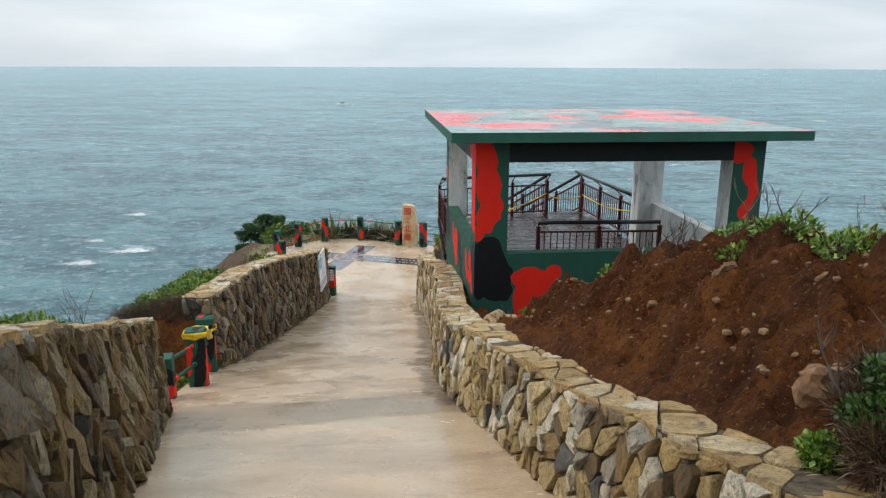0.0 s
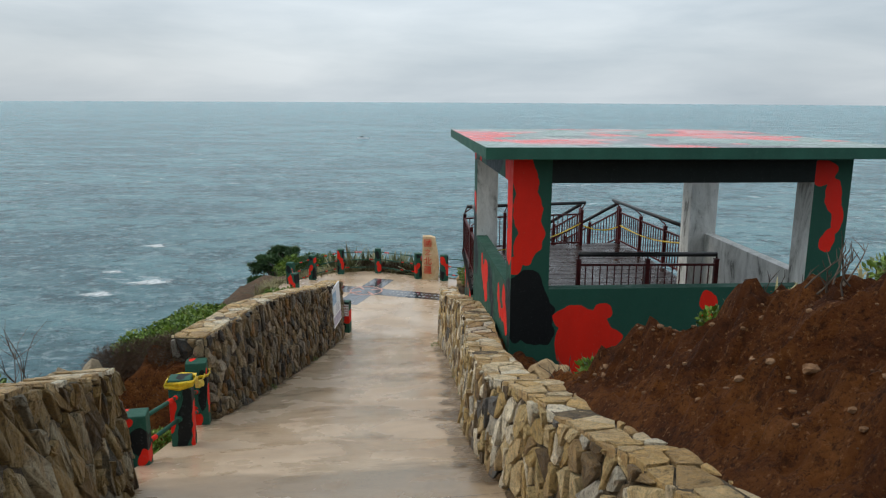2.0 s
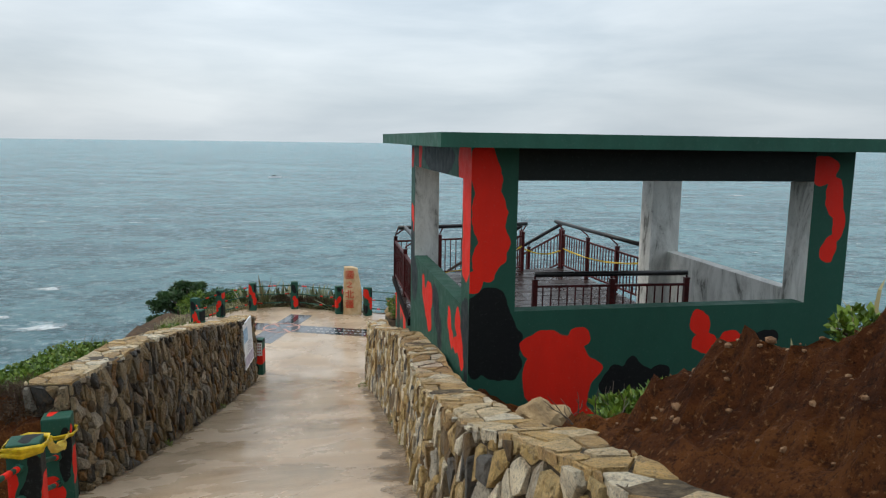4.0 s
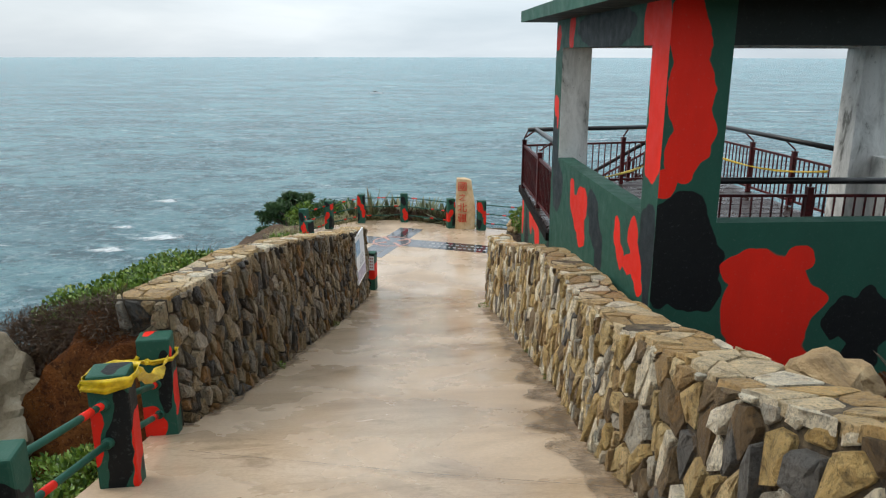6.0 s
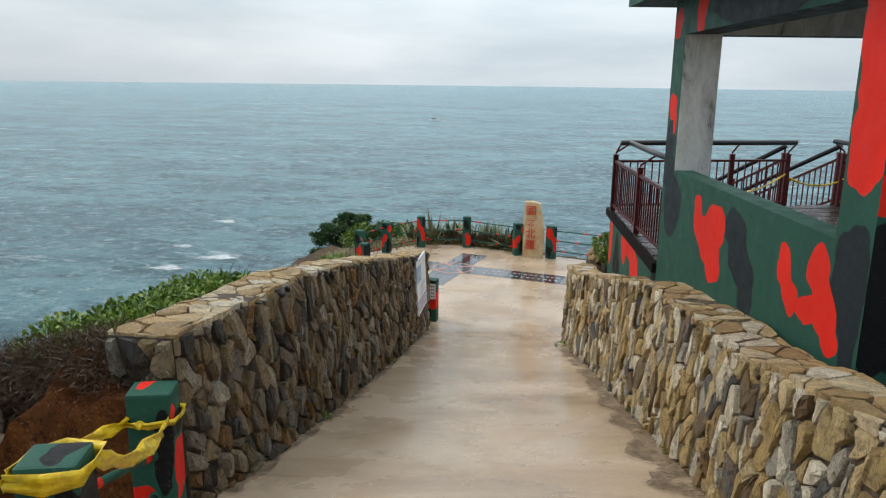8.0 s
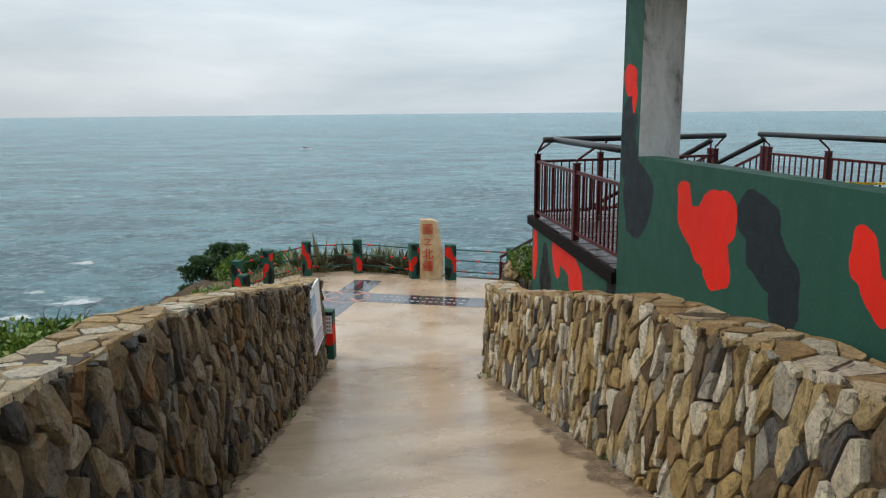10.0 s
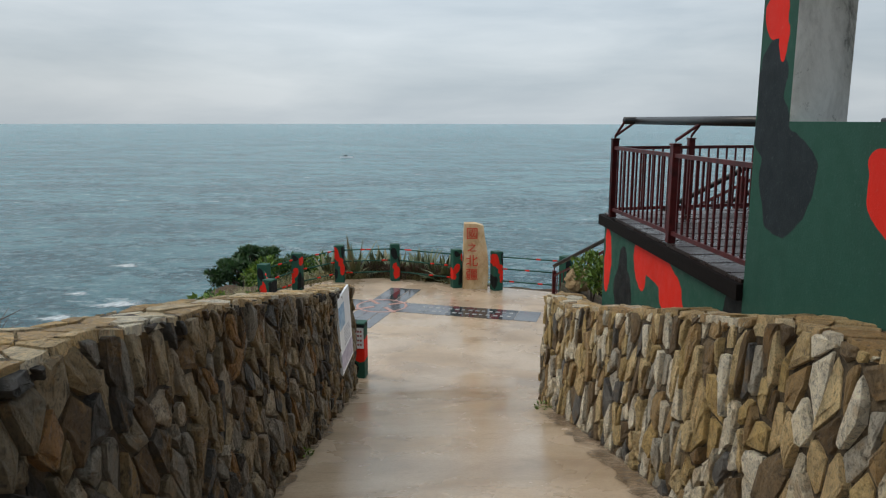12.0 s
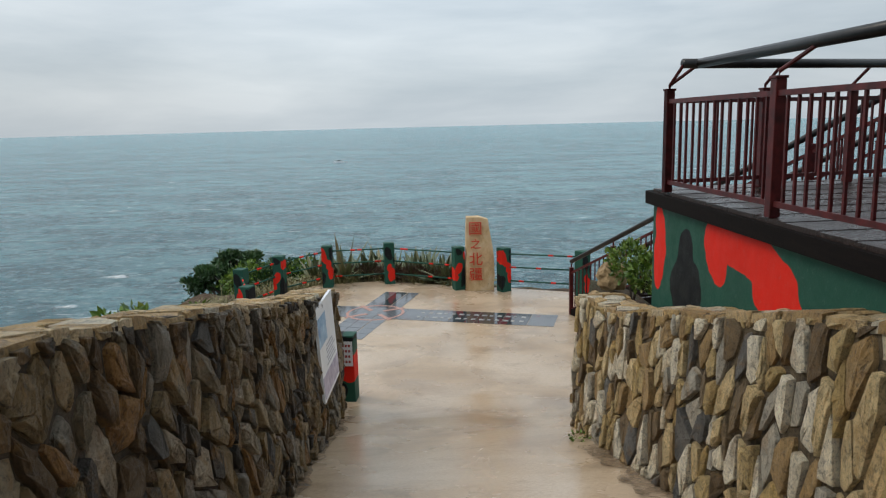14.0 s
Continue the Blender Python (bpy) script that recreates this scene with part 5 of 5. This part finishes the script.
for i, (x, y, z) in enumerate([(-8.4, 33.0, -5.3), (-7.6, 33.0, -5.2), (-6.9, 33.2, -5.25)]):
    shrub("shrub", "dark green bush outside the platform fence", [((x, y, z - 0.15), (0.6, 0.5, 0.35)), ((x - 0.3, y - 0.2, z - 0.35), (0.5, 0.5, 0.35))], 1400, 0.07, M_PINE if i % 2 else M_LEAF, 140 + i, group="platform bushes")


# agaves behind the fence
def agave_leaves(n, length, seed):
    r = random.Random(seed)
    bm = bmesh.new()
    for i in range(n):
        a = i * 2.39996 + r.uniform(-0.2, 0.2)
        el = radians(r.uniform(2, 80))
        L = length * r.uniform(0.65, 1.1)
        d = Vector((math.cos(a) * math.cos(el), math.sin(a) * math.cos(el), math.sin(el)))
        s = Vector((-math.sin(a), math.cos(a), 0))
        up = d.cross(s) * -1
        pts = []
        for t, w in ((0, 0.05), (0.35, 0.075), (0.7, 0.05), (1.0, 0.004)):
            c = d * L * t - Vector((0, 0, 0.22 * L * t * t * math.cos(el)))
            pts.append([bm.verts.new(c - s * w + up * w * 0.5), bm.verts.new(c - up * w * 0.15), bm.verts.new(c + s * w + up * w * 0.5)])
        for p, q in zip(pts, pts[1:]):
            bm.faces.new((p[0], p[1], q[1], q[0]))
            bm.faces.new((p[1], p[2], q[2], q[1]))
    return bm


for i in range(7):
    x, y = -6.2 + 0.62 * i, 32.3 - 0.16 * i
    z = max(land_z(x, y), -5.5) + 0.15
    shrub("dead_scrub", "dry brown scrub between the agaves", [((x, y, z), (0.45, 0.35, 0.3))], 1100, 0.06, M_DRY, 260 + i, category="scrub", group="platform scrub", long=2.6, wide=0.15)
rng = random.Random(31)
for i, (x, y) in enumerate([(-5.55, 31.9), (-5.0, 32.2), (-4.3, 32.1), (-3.7, 31.9), (-3.2, 31.6), (-2.8, 31.4), (-4.7, 32.9), (-3.5, 32.6), (-5.9, 32.5), (-2.3, 31.6), (-3.0, 32.3), (-6.3, 31.9)]):
    g = tagged(empty("agave", pose(x, y, max(land_z(x, y), -5.5) + 0.02, 0, 0, rng.uniform(0, 360))), "grey-green agave with dry tips behind the fence", "agave", "agaves")
    part("leaves", agave_leaves(34, rng.uniform(0.85, 1.15) if i else 1.4, 200 + i), M_AGAVE, g)


# dry grass along the platform edge
def grass(name, label, spots, n, h, seed, mat):
    r = np.random.default_rng(seed)
    vs, fs = [], []
    for _ in range(n):
        x, y, sp = spots[r.integers(len(spots))]
        x, y = x + r.normal() * sp, y + r.normal() * sp
        z = land_z(x, y) - 0.02
        a = r.random() * 6.28
        L = h * (0.5 + r.random())
        lean = np.array((math.cos(a), math.sin(a), 0)) * L * (0.2 + 0.6 * r.random())
        w = np.array((-math.sin(a), math.cos(a), 0)) * 0.012
        p = np.array((x, y, z))
        o = len(vs)
        m = p + lean * 0.35 + np.array((0, 0, L * 0.65))
        vs += [tuple(p - w), tuple(p + w), tuple(m + w * 0.7), tuple(m - w * 0.7), tuple(p + lean + np.array((0, 0, L * 0.9)))]
        fs += [(o, o + 1, o + 2, o + 3), (o + 3, o + 2, o + 4)]
    return tagged(pymesh(name, vs, fs, mat), label, "grass", kind="stuff")


edge = [(-8.1, 28.4, 0.2), (-8.0, 29.2, 0.25), (-7.4, 30.2, 0.25), (-6.9, 30.8, 0.3), (-6.3, 31.5, 0.25), (-5.6, 31.7, 0.2), (-4.6, 31.9, 0.2), (-3.6, 31.5, 0.2), (-2.6, 31.2, 0.2), (-6.8, 31.8, 0.4)]
grass("dry_grass", "dry yellow-green grass along the platform edge", edge, 6500, 0.34, 5, M_GRASS)
crest_spots = [(2.6 + 0.3 * i, 7.3 - 0.35 * i, 0.2) for i in range(8)]
grass("bank_grass", "thin grass on the crest of the earth bank", crest_spots, 900, 0.16, 6, M_GRASS)

# plants and stones on the earth bank
for i in range(8):
    x, y = 3.15 + 0.22 * i, 6.3 - 0.2 * i
    z = ground_z(x, y) + 0.05
    shrub("shrub", "low green plants on the crest of the earth bank", [((x, y, z), (0.28, 0.25, 0.13)), ((x + 0.15, y + 0.15, z), (0.25, 0.25, 0.12))], 1500, 0.03, M_LEAF, 160 + i, stems=3, group="bank plants")
for i in range(9):
    x, y = 2.66 + 0.11 * i, 5.1 - 0.24 * i
    z = ground_z(x, y) + 0.03
    shrub("shrub", "low green plants on the crest of the earth bank", [((x, y, z), (0.17, 0.17, 0.08)), ((x + 0.15, y + 0.1, z + 0.02), (0.16, 0.16, 0.08))], 520, 0.026, M_LEAF, 300 + i, stems=3, group="bank plants", up=0.5)
for i, (x, y, r, n, sz, m) in enumerate([(1.52, 8.45, 0.20, 520, 0.040, M_LEAF), (1.78, 8.35, 0.22, 560, 0.040, M_LEAF), (1.38, 8.15, 0.10, 160, 0.034, M_LEAF), (2.05, 6.75, 0.11, 260, 0.028, M_LEAF), (2.10, 2.60, 0.09, 1100, 0.017, M_LEAF), (2.24, 2.50, 0.14, 1500, 0.016, M_SHADE), (2.36, 2.62, 0.13, 1500, 0.016, M_SHADE), (2.30, 2.36, 0.12, 1200, 0.016, M_SHADE)]):
    z = ground_z(x, y) + r * 0.6
    shrub("shrub", "leafy green plant rooted in the red earth", [((x, y, z), (r, r, r * 0.75))], n, sz, m, 180 + i, stems=4, group="bank plants", up=0.7, wide=0.5 if r < 0.15 else 0.38)
for i, (x, y) in enumerate([(2.30, 2.66), (2.42, 2.80), (2.2, 2.36)]):
    z = ground_z(x, y) + 0.07
    shrub("dead_scrub", "tangled dead brown scrub on the earth bank", [((x, y, z), (0.14, 0.13, 0.10))], 1300, 0.03, M_DRY, 330 + i, category="scrub", group="bank scrub", long=2.6, shell=0.2, wide=0.10)
for i, (x, y, n, L) in enumerate([(3.2, 6.1, 7, 0.4), (2.5, 6.6, 6, 0.3), (1.45, 8.6, 7, 0.45), (3.9, 5.4, 8, 0.55), (2.4, 2.8, 8, 0.35), (2.38, 5.6, 9, 0.30), (2.7, 4.9, 6, 0.3), (1.22, 8.0, 4, 0.25)]):
    twig = tagged(empty("dry_twigs", pose(x, y, ground_z(x, y))), "bare dry twigs sticking out of the earth bank", "twigs", "bank twigs")
    twigs("twig", (0, 0, 0), n, L, M_BARK, twig, 30 + i, spread=0.9)
BOULDERS = [(1.12, 9.10, 0.20, 0.17, 0.16), (2.29, 3.02, 0.13, 0.11, 0.10), (2.42, 4.87, 0.05, 0.04, 0.06), (2.08, 5.27, 0.06, 0.05, 0.03), (2.67, 3.91, 0.05, 0.045, 0.035), (2.69, 3.7, 0.045, 0.05, 0.03), (2.63, 3.44, 0.04, 0.04, 0.03), (2.5, 4.9, 0.05, 0.05, 0.04), (1.9, 7.2, 0.05, 0.04, 0.04), (3.3, 4.8, 0.08, 0.07, 0.05), (-0.36, 22.6, 0.19, 0.20, 0.22), (-0.62, 22.1, 0.17, 0.2, 0.13), (-5.55, 11.55, 0.60, 0.5, 0.60), (-6.15, 11.75, 0.65, 0.55, 0.90), (-5.3, 12.0, 0.15, 0.15, 0.12)]
for i, (x, y, a, b, h) in enumerate(BOULDERS):
    z = ground_z(x, y)
    if i == 0:
        z = -1.10
    if i in (10, 11):
        z = -3.46 if i == 10 else -3.66
    if 12 <= i <= 13:
        z = -2.98 if i == 12 else -3.70
    part_bm = rock(bmesh.new(), (0, 0, h * 0.35), (a, b, h), i + 2, 4 if a > 0.3 else 3 if a > 0.12 else 2, 0.7 if a > 0.3 or a < 0.12 else 0.45)
    ob = part("boulder" if a > 0.15 else "loose_stone", part_bm, M_CLIFF if 12 <= i <= 13 else M_ROCK if a > 0.14 else M_CLOD)
    ob.location = (x, y, z)
    tagged(ob, "weathered tan boulder half sunk in the ground" if a > 0.15 else "loose pale stone in the red earth", "rock", "bank stones")
bm = bmesh.new()
rng = random.Random(77)
for i in range(800):
    y = rng.uniform(2.2, 9.5)
    x = line_x(RIGHT, y) + 0.6 + rng.random() ** 1.3 * 2.2
    s = 0.006 + 0.026 * rng.random() ** 2.5
    rock(bm, (x, y, ground_z(x, y) + rng.uniform(-0.3, 0.3) * s), (s, s * rng.uniform(0.6, 1), s * 0.7), i * 0.37, 1)
tagged(part("pebbles", bm, M_CLOD), "small pebbles and clods strewn over the earth bank", "pebbles", kind="stuff")
shrub("shrub", "bright green bush beside the deck base", [((-0.22, 22.2, -3.12), (0.26, 0.3, 0.24)), ((-0.12, 21.8, -3.2), (0.2, 0.25, 0.2))], 1100, 0.045, M_LEAF, 230)
for i, (x, y) in enumerate([(0.12, 12.9), (-0.18, 15.6), (-1.05, 20.8), (-3.86, 18.4), (-3.74, 14.6), (0.02, 13.9)]):
    z = path_z(x, y)
    s = tagged(empty("weed", pose(x, y, z)), "tiny green weed at the foot of the wall", "weeds", "wall weeds")
    leaf_cloud("foliage", [((0, 0, 0.03), (0.10, 0.10, 0.05))], 60, 0.028, M_LEAF, s, 240 + i)

# ---- ribbons ----
def ribbon(name, pts, width, parent, twist=0.25):
    """A crumpled flat ribbon along a line."""
    bm = bmesh.new()
    pts = [Vector(p) for p in pts]
    rows = []
    for i, p in enumerate(pts):
        d = (pts[min(i + 1, len(pts) - 1)] - pts[max(i - 1, 0)]).normalized()
        s = Vector((0, 0, 1)) - d * d.z
        s = s.normalized() if s.length > 0.1 else Vector((1, 0, 0))
        side2 = d.cross(s)
        row = []
        for j in range(5):
            w = (j / 4 - 0.5) * width * (1 + 0.3 * math.sin(i * 1.7))
            row.append(bm.verts.new(p + s * w + side2 * (0.016 * math.sin(j * 2.1 + i * 1.3) + twist * w * math.sin(i * 0.6))))
        rows.append(row)
    for a, b in zip(rows, rows[1:]):
        for j in range(4):
            bm.faces.new((a[j], a[j + 1], b[j + 1], b[j]))
    ob = part(name, bm, M_YELLOW, parent, smooth=True)
    so = ob.modifiers.new("thickness", "SOLIDIFY")
    so.thickness = 0.004
    return ob


(g1x, g1y), (g2x, g2y) = GATE[1], GATE[2]
z1, z2 = path_z(g1x, g1y) + 0.95, path_z(g2x, g2y) + 0.95
tie = tagged(empty("warning_ribbon", pose(g1x, g1y, 0)), "yellow ribbon tied round two camouflage posts", "ribbon")


def loop(cx, cy, z, w, d, turn):
    ca, sa = math.cos(radians(turn)), math.sin(radians(turn))
    q = []
    for a, b in ((-1, -1), (0, -1.05), (1, -1), (1.05, 0), (1, 1), (0, 1.05), (-1, 1), (-1.05, 0), (-1, -1)):
        u, v = a * (w / 2 + 0.012), b * (d / 2 + 0.012)
        q.append((cx + u * ca - v * sa, cy + u * sa + v * ca, z + 0.012 * math.sin(a * 3 + b)))
    return q


ribbon("band", loop(0, 0, z1 - 0.11, 0.30, 0.24, 16), 0.085, tie)
ribbon("band", loop(g2x - g1x, g2y - g1y, z2 - 0.17, 0.30, 0.24, 16), 0.035, tie)
for du, sag in ((-0.12, 0.02), (0.14, 0.10)):
    pts = []
    for i in range(13):
        t = i / 12
        pts.append((du + (g2x - g1x) * t, 0.1 + (g2y - g1y - 0.2) * t, z1 - 0.11 + (z2 - z1 - 0.06) * t - sag * 4 * t * (1 - t)))
    ribbon("strand", pts, 0.075 if du > 0 else 0.06, tie, 0.8)
part("knot", rock(bmesh.new(), (g2x - g1x - 0.02, g2y - g1y - 0.15, z2 - 0.17), (0.04, 0.03, 0.03), 4, 2), M_YELLOW, tie)
tape = tagged(empty("barrier_tape", PAV), "thin yellow barrier tape tied across the deck railings", "tape")
for a, b, za, zb in ((A, (0.35, PV - 0.2), -1.45, -1.25), (B, (PU - 0.3, PV + 0.5), -1.55, -1.25), (A, B, -1.5, -1.6)):
    ribbon("strand", [(a[0] + (b[0] - a[0]) * t / 8, a[1] + (b[1] - a[1]) * t / 8, za + (zb - za) * t / 8 - 0.12 * (t / 8) * (1 - t / 8) * 4) for t in range(9)], 0.03, tape)

# ---- on the water ----
boat = tagged(empty("boat", pose(-101, 568, SEA_Z + 0.2, 0, 0, 20)), "small white and dark fishing boat far out at sea", "boat")
bm = bmesh.new()
prism(bm, [(-4.5, -1.0), (2.5, -1.2), (4.8, 0), (2.5, 1.2), (-4.5, 1.0)], -0.4, 1.1)
part("hull", bm, M_PRINT, boat)
part("cabin", box(bmesh.new(), (-1.8, -0.7, 0.8), (0.2, 0.7, 2.0), 0.1), M_DARK, boat)
part("mast", tube(bmesh.new(), [(-0.2, 0, 1.9), (-0.2, 0, 3.2)], 0.06, 6), M_DARK, boat)


def foam_patch(x, y, length, depth, turn):
    """A broken whitecap: a low humped sheet of lacy foam lying on the water."""
    bm = bmesh.new()
    bmesh.ops.create_grid(bm, x_segments=14, y_segments=10, size=1.0)
    for v in bm.verts:
        q = 1 - min(1.0, math.hypot(v.co.x, v.co.y))
        v.co = Vector((v.co.x * length, v.co.y * depth, 0.12 * q))
    ob = part("whitecap", bm, M_FOAM)
    ob.location = (x, y, SEA_Z + 0.06)
    ob.rotation_euler = (0, 0, radians(turn))
    return tagged(ob, "ragged white foam of a breaking wave", "foam", kind="stuff")


foam_patch(-63.5, 113.0, 6.0, 3.4, 20)
foam_patch(-58.6, 121.5, 8.0, 4.5, 25)
foam_patch(-69, 128, 4.0, 2.2, 15)
foam_patch(-72, 152, 5, 4, 10)
foam_patch(199, 434, 14, 10, 5)
